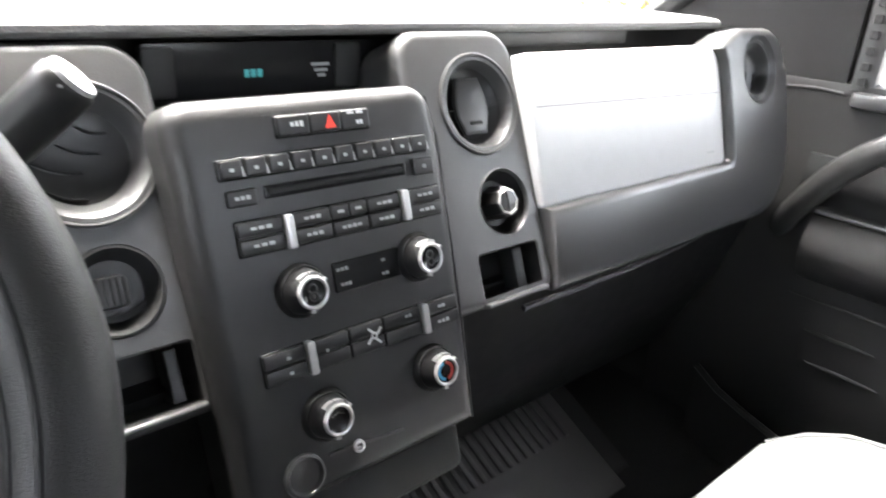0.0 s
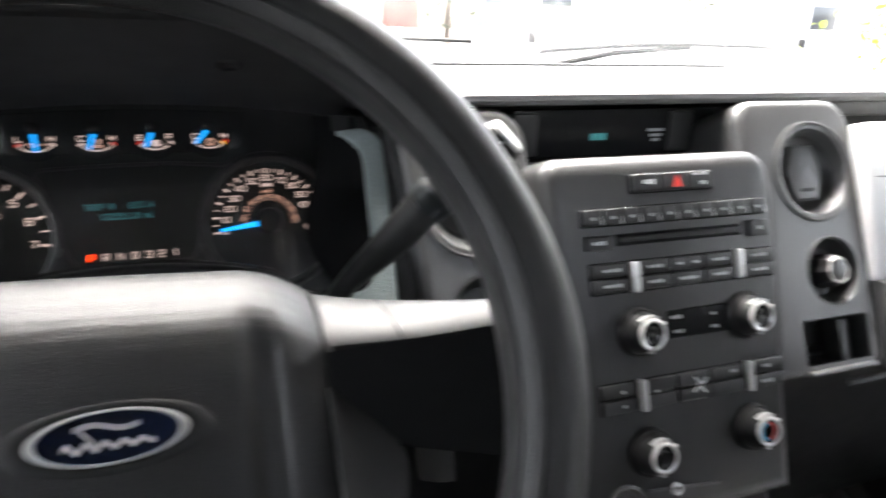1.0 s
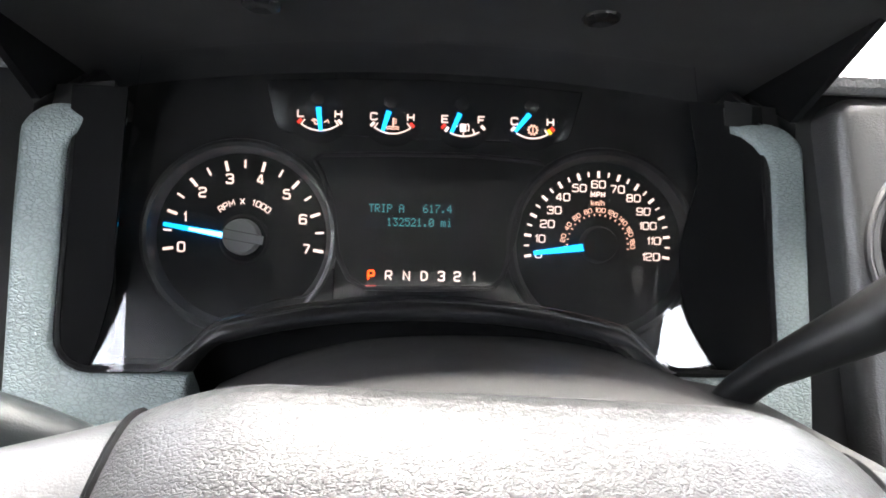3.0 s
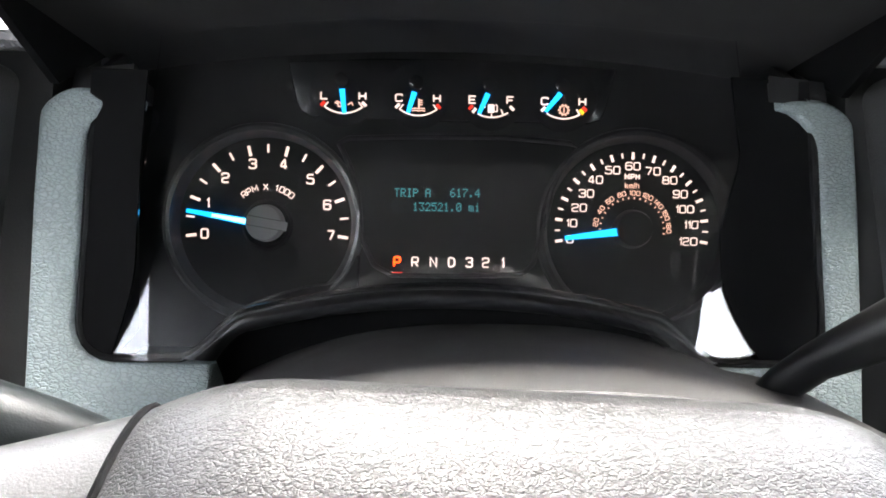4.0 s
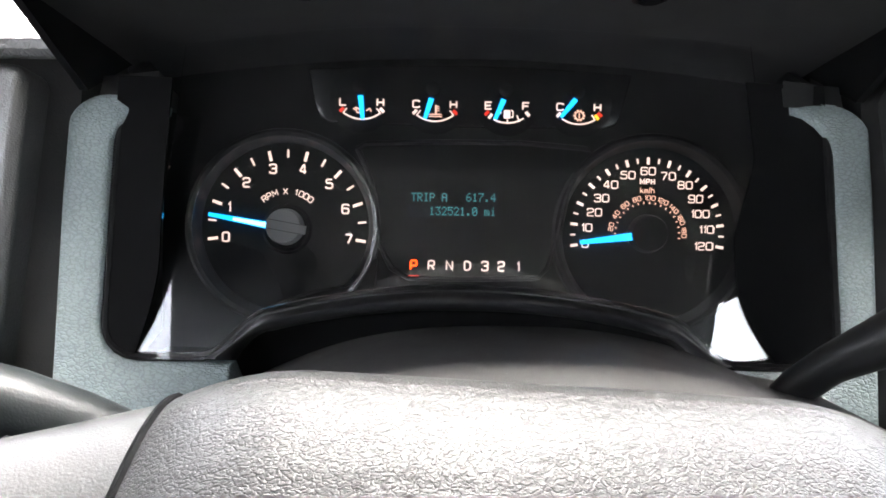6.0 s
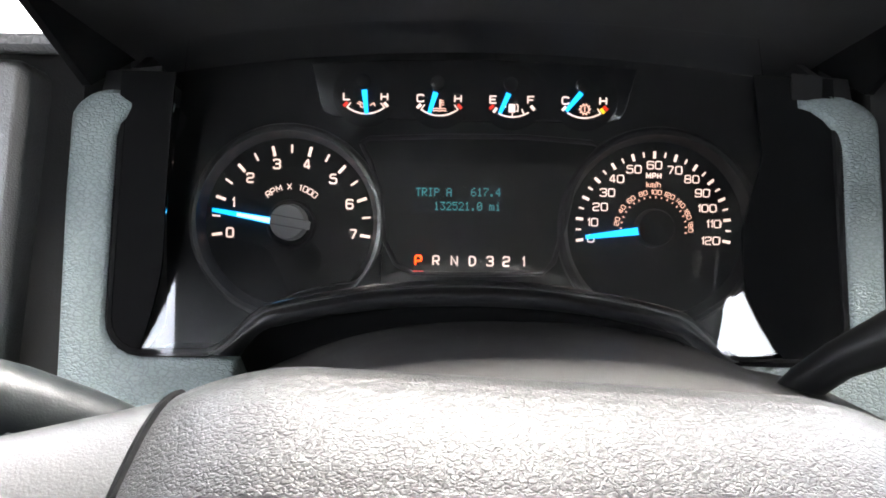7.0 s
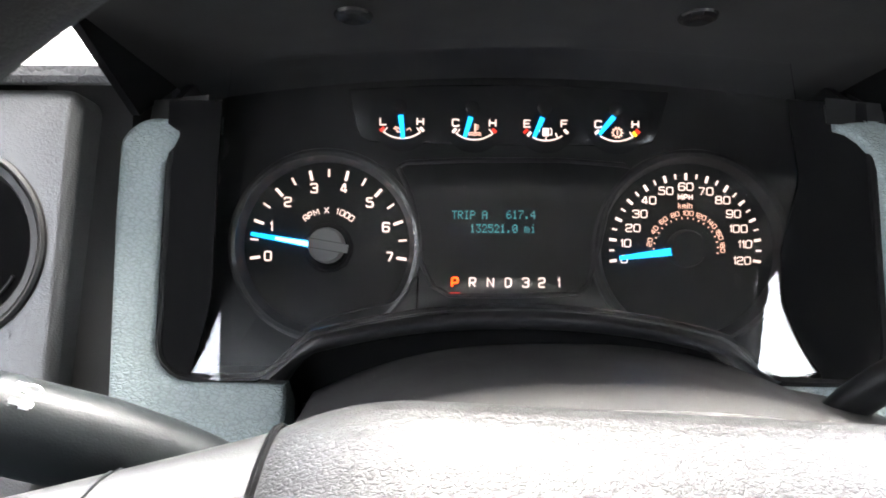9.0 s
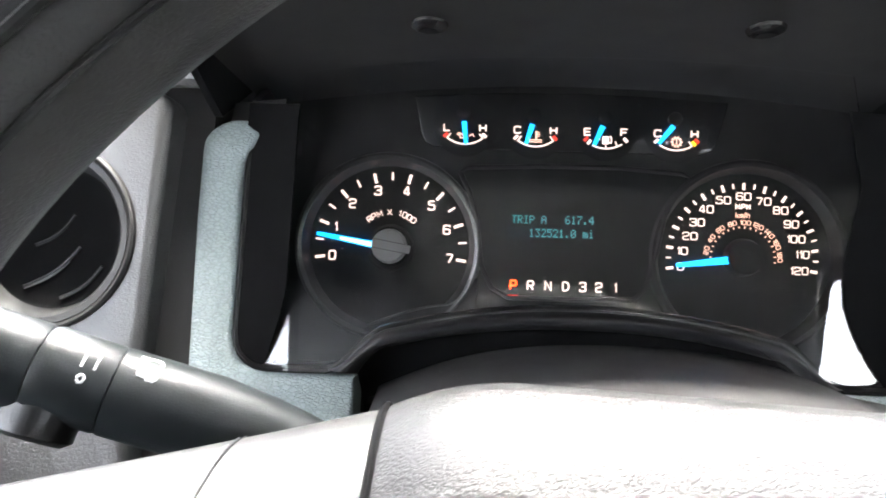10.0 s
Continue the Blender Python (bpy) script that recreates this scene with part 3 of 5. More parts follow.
# hood over the instruments
def hood_half(x):
    q = min(1.0, abs(x) / 0.192)
    return q


def hood_under(a, b):
    x = lerp(-0.190, 0.190, a)
    q = hood_half(x)
    y1, z1 = -0.116 + 0.022 * q ** 3, 1.5155 - 0.0245 * q ** 3.2
    y0, z0 = 0.034, 1.4500 - 0.0185 * q ** 2
    return x * lerp(0.97, 1.0, b), lerp(y0, y1, b), lerp(z0, z1, b ** 0.85)


def hood_top(a, b):
    x = lerp(-0.192, 0.192, a)
    q = hood_half(x)
    y1, z1 = -0.119 + 0.022 * q ** 3, 1.5265 - 0.0265 * q ** 3.2
    fall = math.sin(math.pi / 2 * b)
    return x * (1 + 0.12 * b), lerp(y1, 0.26, b), lerp(z1, 1.468, fall ** 1.6) if b > 0 else z1


under = sheet(hood_under, 36, 12)
dpart("hood_underside", under, HOOD, "black underside of the instrument hood")
dpart("hood_top", sheet(hood_top, 36, 12), HOOD, "textured top of the instrument hood")
lipm = sheet(lambda a, b: tuple(Vector(hood_under(a, 1)).lerp(Vector(hood_top(a, 0)), b) + Vector((0, -0.005 * math.sin(math.pi * b), 0))), 36, 5)
dpart("hood_lip", lipm, BLACK, "rounded black front lip of the hood")
for s in (-1, 1):
    # side cheek: from the lip's end down to the trim, and back along the pad
    def cheek(a, b):
        lo = Vector((s * lerp(0.188, 0.196, a), lerp(-0.046, 0.14, a), lerp(1.440, 1.462, a)))
        hi = Vector((s * lerp(0.191, 0.200, a), lerp(-0.096, 0.14, a), lerp(1.496, 1.470, a ** 0.7)))
        return tuple(lo.lerp(hi, b))
    dpart("hood_cheek", sheet(cheek, 12, 8, thick=0.004, way=(-s, 0, 0)), RETURN)
for x in (-0.077, 0.079):
    dpart("screw_hole", lathe([(0.0, 0.0), (0.0045, 0.0004), (0.0065, 0.002), (0.0085, 0.0012), (0.009, 0.0)], 20), GLOSS, "recessed black screw cover",
          Matrix.Translation((x, -0.053, 1.4865)) @ pose(0, 0, 0, 155, 0, 0))

# facing and lower panels
dpart("lower_panel", sheet(lambda a, b: (lerp(XL, XR, a), (-0.140, -0.118, -0.075, 0.0, 0.15)[int(b * 4 + 0.01)], (1.228, 1.20, 1.06, 0.90, 0.80)[int(b * 4 + 0.01)]), 16, 4, thick=0.03, way=(0, 1, 0)), BLACK, "black lower dash and knee panels")
dpart("firewall", block(XR - XL + 0.12, 0.04, 0.72, MID, 0.45, 0.72), CARPET, "dark carpeted toe board")

# passenger side: face round the glove box
GB = tilted(0.80, -0.152, 1.300, 16.7)
gface = plate([(-0.153, -0.084), (0.20, -0.084)] + arc(0.10, 270, 350, 8, 0.265, 0.016) + [(0.372, 0.06), (0.372, 0.12)] + arc(0.05, 0, 90, 6, 0.315, 0.118)
              + [(0.250, 0.1685), (0.222, 0.160)] + arc(0.03, 60, 0, 4, 0.1715, 0.118) + [(0.203, 0.03), (0.2035, 0.012)] + arc(0.008, 0, -90, 3, 0.195, 0.008) + [(0.0, 0.0), (-0.153, 0.0)],
              [circle(0.040, 0.288, 0.113, 40)], 0.05, 0.011, 0.03, front=0.006, seg=5, hole_r=0.006)
dpart("glove_box_surround", gface, SURROUND, "dark grey satin face round the glove box", GB)
dpart("dash_edge", tube([(lerp(0.60, 1.02, k / 10), -0.177 + 0.03 * (k / 10) ** 3, 1.214 - 0.004 * k / 10) for k in range(11)], [0.0035] * 11, 8), DASH, "thin lower edge of the dash")
dpart("shelf_strip", block(0.30, 0.012, 0.018, 0.755, -0.028, 1.437, 0.003), DASH, "grey strip above the glove box")

# ---- glove box ----
gb = thing("glove_box", GB, "closed grey grained glove box door in the dash", "glove box")
# pale base colour stands in for window light mirrored by dark plastic
part("door", plate(rrect(0.357, 0.150, (0.004, 0.008, 0.030, 0.004), 0.0230, 0.0745), (), 0.02, 0.004, front=-0.004), material("glove_box_vinyl", (0.56, 0.565, 0.565), 0.34, spec=0.9, grain=0.2, grain_size=0.0007, cells=0.35, cell_size=0.0022, vary=0.06), gb)
part("door_crease", bar(-0.148, 0.098, 0.190, 0.090, 0.0010, -0.0042, -0.0037), DASH, gb)
cb = bmesh.new()
for k in range(3):
    bar(0.158 + 0.006 * k, 0.017, 0.162 + 0.006 * k, 0.0172, 0.002, -0.0042, -0.0036, cb)
part("plate_mark", cb, MARK, gb)


# ---- air vents ----
def air_vent(m, r, turn, label, flap, shade):
    t = thing("air_vent", m @ pose(0, 0, 0, 0, 0, turn), label, "air vent", "round dash vents")
    prof = [(r * 0.68, -0.0135), (r * 0.70, -0.0125), (r * 0.77, -0.0060), (r * 0.84, -0.0012), (r * 0.90, 0.0012), (r * 0.955, 0.0012)] if shade is BUTTON and not flap else [(r * 0.78, -0.0115), (r * 0.80, -0.0100), (r * 0.845, -0.0020), (r * 0.88, 0.0008), (r * 0.955, 0.0012)]
    part("rim", lathe(prof, 56), POD if shade is BUTTON else BLACK, t, "satin grey sloping ring")
    part("rim_bead", lathe([(r * 0.955, 0.0), (r * 0.97, 0.0016), (r * 1.0, 0.0022), (r * 1.03, 0.0014), (r * 1.04, -0.002)], 56), POD if shade is BUTTON else BLACK, t, "thin outer bead")
    part("bead_gap", lathe([(r * 0.945, 0.0008), (r * 0.955, 0.0014), (r * 0.965, 0.0008)], 56), BLACK, t)
    bowl = [(r * 0.82, -0.0105), (r * 0.79, -0.0130), (r * 0.74, -0.0142), (r * 0.55, -0.0168), (r * 0.3, -0.0182), (0.0, -0.0186)]
    part("barrel", lathe(bowl, 44), shade, t, "dark bowl-shaped barrel")
    for k, (y, x0, x1) in enumerate(((0.44, -0.10, 0.30), (0.13, -0.28, 0.26), (-0.20, -0.62, 0.10), (-0.56, -0.36, 0.20))):
        pts = [(lerp(x0, x1, q / 8) * r, (y - 0.05 * math.sin(math.pi * q / 8)) * r, -0.0186 + 0.0062 * ((lerp(x0, x1, q / 8)) ** 2 + y * y) / 0.55) for q in range(9)]
        part("slit", tube(pts, [0.0009] * 9, 6), BLACK, t)
        if k == 2:
            part("slit_edge", tube([(px, py - 0.0012, pz + 0.0003) for px, py, pz in pts[:7]], [0.0002, 0.0004, 0.0005, 0.0006, 0.0005, 0.0004, 0.0002], 6), POD, t, "pale slit edge")
    if flap:
        hexa = [(-0.30, -0.56), (0.28, -0.56), (0.42, -0.16), (0.42, 0.16), (0.28, 0.58), (-0.30, 0.58), (-0.44, 0.14), (-0.44, -0.18)]
        part("centre_flap", plate([(x * r, y * r) for x, y in hexa], (), 0.006, 0.0030, front=-0.0090), FLAP, t, "grey centre flap")
        part("flap_edge", tube([(x * r, y * r, -0.0120) for x, y in hexa + hexa[:1]], [0.0008] * 9, 6), BLACK, t)
        part("thumb_tab", plate(rrect(r * 0.34, r * 0.08, 0.0015, 0, -r * 0.34), (), 0.004, 0.001, front=-0.0078), BLACK, t)
        for a in (-1, 1):
            part("split_line", bar(a * r * 0.42, -0.02 * r, a * r * 0.78, a * r * 0.02, 0.0014, -0.0165, -0.0115), BLACK, t)
    return t


air_vent(PL @ Matrix.Translation((0, -0.002, 0)), 0.0468, -20, "round dark air vent in the pod beside the instruments", False, BUTTON)
air_vent(PR @ Matrix.Translation((0.004, -0.0035, 0)), 0.0462, 0, "round dark air vent with a grey centre vane", True, BUTTON)
air_vent(PD, 0.0455, 40, "round black air vent by the driver door", False, RETURN)
air_vent(GB @ Matrix.Translation((0.288, 0.113, 0)), 0.039, 60, "round dark air vent at the passenger end", False, BUTTON)

# rotary light switch in its dish
ls = thing("light_switch", PL @ Matrix.Translation((0.000, -0.0928, 0)), "round recessed black switch with a ribbed grip", "switch")
part("dish", lathe([(0.0300, 0.0004), (0.0285, 0.0006), (0.026, -0.005), (0.021, -0.015), (0.0, -0.018)], 36), DASH, ls)
part("grip", plate(rrect(0.022, 0.022, 0.006, -0.002, 0.0), (), 0.014, 0.002, front=-0.003), BUTTON, ls)
for k in range(5):
    part("rib", bar(-0.010 + 0.004 * k, -0.009, -0.010 + 0.004 * k, 0.009, 0.0014, -0.004, -0.001), LEVER, ls)
part("index_strip", sheet(lambda a, b: (lerp(-0.018, 0.019, a), -0.016 + 0.006 * (2 * a - 1) ** 2 - 0.004 * b, -0.009 - 0.002 * b), 10, 2, thick=0.001, way=(0, 0, -1)), POD, ls, "curved grey index strip")

# four-wheel-drive dial
fd = thing("drive_selector", PR @ Matrix.Translation((0.0115, -0.0970, 0)), "round grey rotary drive selector knob in a dark dish", "knob")
part("dish", lathe([(0.0315, 0.0), (0.029, -0.007), (0.022, -0.016), (0.0, -0.018)], 36), BLACK, fd)
part("dish_rim", lathe([(0.0305, -0.001), (0.0314, 0.0008), (0.0322, 0.0)], 40), POD, fd, "thin grey ring")
part("knob", lathe([(0.0165, -0.016), (0.0150, -0.004), (0.0142, 0.0035), (0.0130, 0.0050), (0.0115, 0.0055), (0.0, 0.0055)], 8), BUTTON, fd, "eight-sided black knob", 20)
part("knob_ring", lathe([(0.0108, 0.0053), (0.0118, 0.0062), (0.0130, 0.0050)], 8), SILVER, fd, "", 20)
part("pointer", plate(rrect(0.003, 0.018, 0.0012), (), 0.004, 0.0006, front=0.0066), BUTTON, fd)


def cubby(m, w, h, cx, cy, label):
    t = thing("cubby", m @ Matrix.Translation((cx, cy, 0)), label, "storage cubby", "dash cubbies")
    bm = bmesh.new()
    a, b = ring_of(bm, rrect(w, h, 0.004), -0.002), ring_of(bm, rrect(w * 0.92, h * 0.9, 0.004), -0.04)
    bridge(bm, a, b)
    bm.faces.new(b)
    part("liner", bm, BLACK, t)
    part("back_rib", plate(rrect(w * 0.16, h * 0.85, 0.001, w * 0.28, 0.0), (), 0.02, 0.001, front=-0.012), DASH, t)
    part("sill", plate(rrect(w * 1.04, 0.0050, 0.002, 0, -h / 2 - 0.001), (), 0.02, 0.002, front=0.005), POD, t, "satin grey lip along the bottom edge")
    return t


cubby(PL, 0.058, 0.045, 0.009, -0.159, "small open black cubby with a grey lip")
cubby(PR, 0.078, 0.046, 0.005, -0.1635, "open black cubby with a grey lip")

# ---- centre stack ----
ST = tilted(0.405, -0.153, 1.335, 18.26)
COS = math.cos(radians(18.26))


def sv(z):
    return (z - 1.335) / COS


cs = thing("centre_stack", ST, "dark grey audio and climate control panel", "control panel")
face = plate([(-0.108, -0.20), (0.108, -0.20)] + [(0.1120, -0.08), (0.1140, 0.0), (0.1130, 0.06)] + arc(0.024, 0, 90, 6, 0.087, 0.071) + arc(0.018, 90, 180, 6, -0.093, 0.077) + [(-0.1105, 0.02), (-0.110, -0.08)], (), 0.06, 0.016, seg=7)
part("fascia", face, DASH, cs)
part("fascia_seam", tube([(0.111, -0.20, -0.014), (0.1155, -0.08, -0.014), (0.1170, 0.05, -0.014), (0.112, 0.085, -0.016)], [0.0022] * 4, 8), BLACK, cs, "dark gap beside the panel")


def key(x0, z0, x1, z1, high=0.004, mat=None, parent=None, name="button", r=0.0012, label=""):
    """A push button between two corners given as cab x and z."""
    u0, u1, v0, v1 = x0 - 0.405, x1 - 0.405, sv(z0), sv(z1)
    return part(name, plate(rrect(u1 - u0, v1 - v0, 0.0018, (u0 + u1) / 2, (v0 + v1) / 2, 3), (), high + 0.004, r, front=high), mat or BUTTON, parent or cs, label)


def dash_marks(x, z, w, n=3, tall=0.0028, high=0.004, mat=None, parent=None):
    """A short row of bars in place of small lettering."""
    bm = bmesh.new()
    u, v = x - 0.405, sv(z)
    for k in range(n):
        c = u + (k - (n - 1) / 2) * w / n
        bar(c - w / n * 0.36, v, c + w / n * 0.36, v, tall * (0.75 + 0.25 * ((k * 7) % 3) / 2), high, high + 0.0003, bm)
    return part("mark", bm, mat or MARK, parent or cs)


# hazard strip
key(0.368, 1.395, 0.447, 1.4105, 0.001, GLOSS, name="switch_bezel")
for k, (a, b) in enumerate(((0.3695, 0.394), (0.395, 0.420), (0.421, 0.4455))):
    key(a, 1.3963, b, 1.4095, 0.0045)
dash_marks(0.384, 1.4035, 0.011, 3, 0.004, 0.0046, WHITE_MARK)
dash_marks(0.433, 1.4075, 0.016, 2, 0.0025, 0.0046, WHITE_MARK)
dash_marks(0.436, 1.4005, 0.006, 2, 0.0035, 0.0046, WHITE_MARK)
part("hazard_mark", prism([(0.0015, sv(1.3985)), (0.0105, sv(1.3985)), (0.006, sv(1.4075))], 0.0044, 0.005), RED_MARK, cs, "red warning triangle")
# presets, slot and side keys
key(0.3215, 1.3725, 0.4985, 1.3865, 0.0015, GLOSS, name="preset_bezel")
for k in range(10):
    a = 0.3225 + 0.0176 * k
    key(a + 0.0006, 1.3738, a + 0.0158, 1.3855, 0.0055)
    # silver sliver painted in for light caught on the key's chamfer
    part("key_chamfer", bar(a + 0.0168 - 0.405, sv(1.3742), a + 0.0158 - 0.405, sv(1.3805), 0.0013, 0.001, 0.0048, w1=0.0005), SILVER, cs)
    dash_marks(a + 0.008, 1.379, 0.004, 1, 0.003, 0.0056)
key(0.352, 1.3575, 0.4745, 1.3665, 0.0006, GLOSS, name="slot_surround")
key(0.355, 1.3600, 0.472, 1.3643, 0.0011, BLACK, name="disc_slot", label="black disc slot")
key(0.3245, 1.3555, 0.3455, 1.3665)
dash_marks(0.335, 1.361, 0.012, 3, 0.003, 0.0041)
key(0.481, 1.3555, 0.5015, 1.3685)
dash_marks(0.491, 1.362, 0.005, 1, 0.004, 0.0041)
# audio keys with two pale divider bars
key(0.326, 1.3225, 0.5045, 1.3465, 0.0015, GLOSS, name="key_bezel")
for a, b in ((0.327, 0.361), (0.369, 0.398), (0.400, 0.4145), (0.4155, 0.430), (0.432, 0.462), (0.471, 0.5035)):
    for z0, z1 in ((1.3355, 1.3455), (1.3240, 1.3343)):
        if a in (0.400, 0.4155) and z0 < 1.33:
            continue
        key(a, z0, b, z1, 0.0045)
        dash_marks((a + b) / 2, (z0 + z1) / 2, (b - a) * 0.5, 3 if b - a > 0.02 else 1, 0.0026, 0.0046)
key(0.400, 1.3240, 0.430, 1.3343, 0.0045)
dash_marks(0.415, 1.329, 0.018, 4, 0.0028, 0.0046)
for x, z0, z1 in ((0.3645, 1.3225, 1.3455), (0.4665, 1.324, 1.347), (0.3635, 1.2345, 1.258), (0.4685, 1.2345, 1.258)):
    key(x - 0.0032, z0, x + 0.0032, z1, 0.0075, SILVER, name="divider_bar", label="pale satin divider bar")


def dial(x, z, label):
    """A rotary knob with bright face ring."""
    t = thing("knob", ST @ Matrix.Translation((x - 0.405, sv(z), 0)), label, "knob", "rotary knobs of the centre stack")
    part("base", lathe([(0.0200, 0.0), (0.0196, 0.003), (0.0180, 0.006), (0.0172, 0.006)], 36), BLACK, t)
    part("grip", lathe([(0.0172, 0.002), (0.0160, 0.010), (0.0136, 0.0165), (0.0120, 0.0180)], 36), LEVER, t, "black tapered grip")
    part("face_ring", lathe([(0.0122, 0.0175), (0.0121, 0.0192), (0.0110, 0.0202), (0.0097, 0.0198), (0.0094, 0.0185)], 40), SILVER, t, "bright satin ring")
    part("cap", lathe([(0.0096, 0.0187), (0.0080, 0.0178), (0.0, 0.0175)], 32), GLOSS, t)
    for a0, a1 in ((62, 92), (96, 130), (28, 36), (252, 268)):
        part("grip_tab", prism(arc(0.0146, a0, a1, 6) + arc(0.0116, a1, a0, 6), 0.0120, 0.0186), SILVER, t, "silver finger tab")
    return t


for x, z, txt in ((0.3665, 1.2925, 0), (0.4725, 1.294, 0), (0.3685, 1.2025, 1), (0.4710, 1.205, 2)):
    t = dial(x, z, "black rotary knob with a satin silver ring")
    if txt == 0:
        bm = lathe([(0.0022, 0.0180), (0.0031, 0.0186), (0.0040, 0.0180)], 20, cx=0.0, cy=0.0026)
        lathe([(0.0022, 0.0180), (0.0031, 0.0186), (0.0040, 0.0180)], 20, bm, 0.0, -0.0032)
        part("cap_mark", bm, POD, t)
    elif txt == 1:
        bm = bmesh.new()
        for k in range(5):
            bar(-0.0045 + 0.0022 * k, 0.0048 - 0.0008 * abs(k - 2), -0.0033 + 0.0022 * k, 0.0048 - 0.0008 * abs(k - 2), 0.0014, 0.0176, 0.0180, bm)
        part("cap_mark", bm, POD, t)
    else:
        for a0, mat in ((100, BLUE_DOT), (-80, RED_DOT)):
            part("cap_mark", prism(arc(0.0080, a0, a0 + 160, 12) + arc(0.0054, a0 + 160, a0, 12), 0.0176, 0.0181), mat, t)

# strip between the upper knobs, and climate keys
key(0.394, 1.2835, 0.4555, 1.3055, 0.0012, GLOSS, name="label_strip")
for x, z, w, n in ((0.402, 1.300, 0.011, 3), (0.4035, 1.289, 0.010, 3), (0.439, 1.299, 0.005, 1), (0.4395, 1.289, 0.007, 2)):
    dash_marks(x, z, w, n, 0.0028, 0.0014)
key(0.3265, 1.2345, 0.5055, 1.2580, 0.0015, GLOSS, name="climate_bezel")
for a, b in ((0.3275, 0.360), (0.3675, 0.396), (0.3975, 0.4275), (0.429, 0.4645), (0.4725, 0.5045)):
    for z0, z1 in ((1.2470, 1.2570), (1.2355, 1.2458)):
        key(a, z0, b, z1, 0.0040)
for x, z, w, n in ((0.346, 1.251, 0.004, 1), (0.3465, 1.2405, 0.004, 1), (0.377, 1.2475, 0.003, 1), (0.4525, 1.2525, 0.007, 2), (0.487, 1.252, 0.008, 2), (0.487, 1.240, 0.013, 3)):
    dash_marks(x, z, w, n, 0.003, 0.0041)
fan = lathe([(0.0012, 0.0041), (0.0022, 0.0046), (0.0030, 0.0041)], 14, cx=0.4185 - 0.405, cy=sv(1.2465))
for k in range(4):
    a = radians(90 * k + 20)
    bar(0.0135 + 0.003 * math.cos(a), sv(1.2465) + 0.003 * math.sin(a), 0.0135 + 0.0085 * math.cos(a + 0.3), sv(1.2465) + 0.0085 * math.sin(a + 0.3), 0.0018, 0.0041, 0.0046, fan)
part("fan_mark", fan, MARK, cs)
# bottom: small screw, trim line, sockets
part("trim_line", bar(-0.040, sv(1.1735), 0.028, sv(1.1675), 0.0022, 0.0, 0.0015), POD, cs)
part("jack", lathe([(0.0052, 0.0), (0.005, 0.002), (0.003, 0.0026), (0.0022, 0.0008), (0.0, 0.0008)], 20, cx=-0.0145, cy=sv(1.1705)), SILVER, cs, "small bright audio jack")
part("socket", lathe([(0.0165, 0.0), (0.0160, 0.003), (0.0140, 0.004), (0.012, 0.001), (0.0, 0.0)], 28, cx=-0.062, cy=sv(1.167)), POD, cs, "round power socket cover")
part("lower_edge", plate(rrect(0.205, 0.05, 0.01, 0, -0.222), (), 0.08, 0.008, front=-0.022), BLACK, cs)

# ---- clock display above the stack ----
dp = thing("display", pose(0.436, -0.022, 1.4255, 90, 0, 0), "wide black message display under the dash lip", "display")
part("glass", plate(rrect(0.235, 0.044, 0.004), (), 0.012, 0.001), GLOSS, dp)
for k in range(3):
    part("readout", bar(-0.0365 + 0.0058 * k, -0.0035, -0.0322 + 0.0058 * k, -0.0035, 0.0062, 0.0, 0.0004), TEAL, dp)
wm = bmesh.new()
for k, (x0, x1, y) in enumerate(((0.026, 0.044, 0.0015), (0.029, 0.042, -0.0035), (0.032, 0.040, -0.008))):
    bar(x0, y, x1, y, 0.0026, 0.0, 0.0004, wm)
part("warning_mark", wm, MARK, dp)
for x, w in ((0.062, 0.026), (-0.106, 0.024)):
    part("side_panel", plate(rrect(w, 0.038, 0.002, x, 0.0), (), 0.01, 0.001, front=0.003), DASH, dp, "dark grey end panel")

# ---- instrument cluster ----
CL = tilted(0.0, 0.0, 1.35, 20.3)
ic = thing("instrument_cluster", CL, "black instrument cluster with lit dials and blue needles", "instrument cluster")
TX, TV, SX, SVV = -0.1046, 0.0054, 0.1075, 0.0055  # dial centres
part("mask", plate(rrect(0.372, 0.185, 0.006, 0, 0.018), [circle(0.0545, TX, TV, 56), circle(0.0545, SX, SVV, 56)], 0.012, 0.001, 0.006, front=0.004), MASK, ic, "matt black mask")


def dial_ring(name, x, v, r, mat):
    return part(name, lathe([(r - 0.0045, -0.002), (r - 0.0030, 0.003), (r - 0.001, 0.0066), (r + 0.0012, 0.0074), (r + 0.0030, 0.0066), (r + 0.0040, 0.003)], 72, cx=x, cy=v), mat, ic, "thin raised ring")


dial_ring("dial_ring", TX - 0.0010, TV + 0.0013, 0.0536, RING)
cut = [(-0.0555, -0.0112), (-0.0572, -0.0165), (-0.0603, -0.0218), (-0.0640, -0.0258)] + [(x, -0.0277 - 0.0145 * ((-0.0683 - x) / 0.049) ** 1.5) for x in (-0.0683, -0.075, -0.082, -0.089, -0.096, -0.103, -0.110, -0.1173)]
part("dial_skirt", plate(cut + [(-0.124, -0.056), (-0.052, -0.056), (-0.0505, -0.0112)], (), 0.006, 0.0012, front=0.0068), MASK, ic, "black lower edge of the rev counter opening")
part("skirt_edge", tube([(x, y, 0.0066) for x, y in cut], [0.0007] * len(cut), 6), RING, ic)
dial_ring("dial_ring", SX + 0.001, SVV, 0.0553, BLACK)


def polar(x, v, r, a):
    return x + r * math.cos(radians(a)), v + r * math.sin(radians(a))


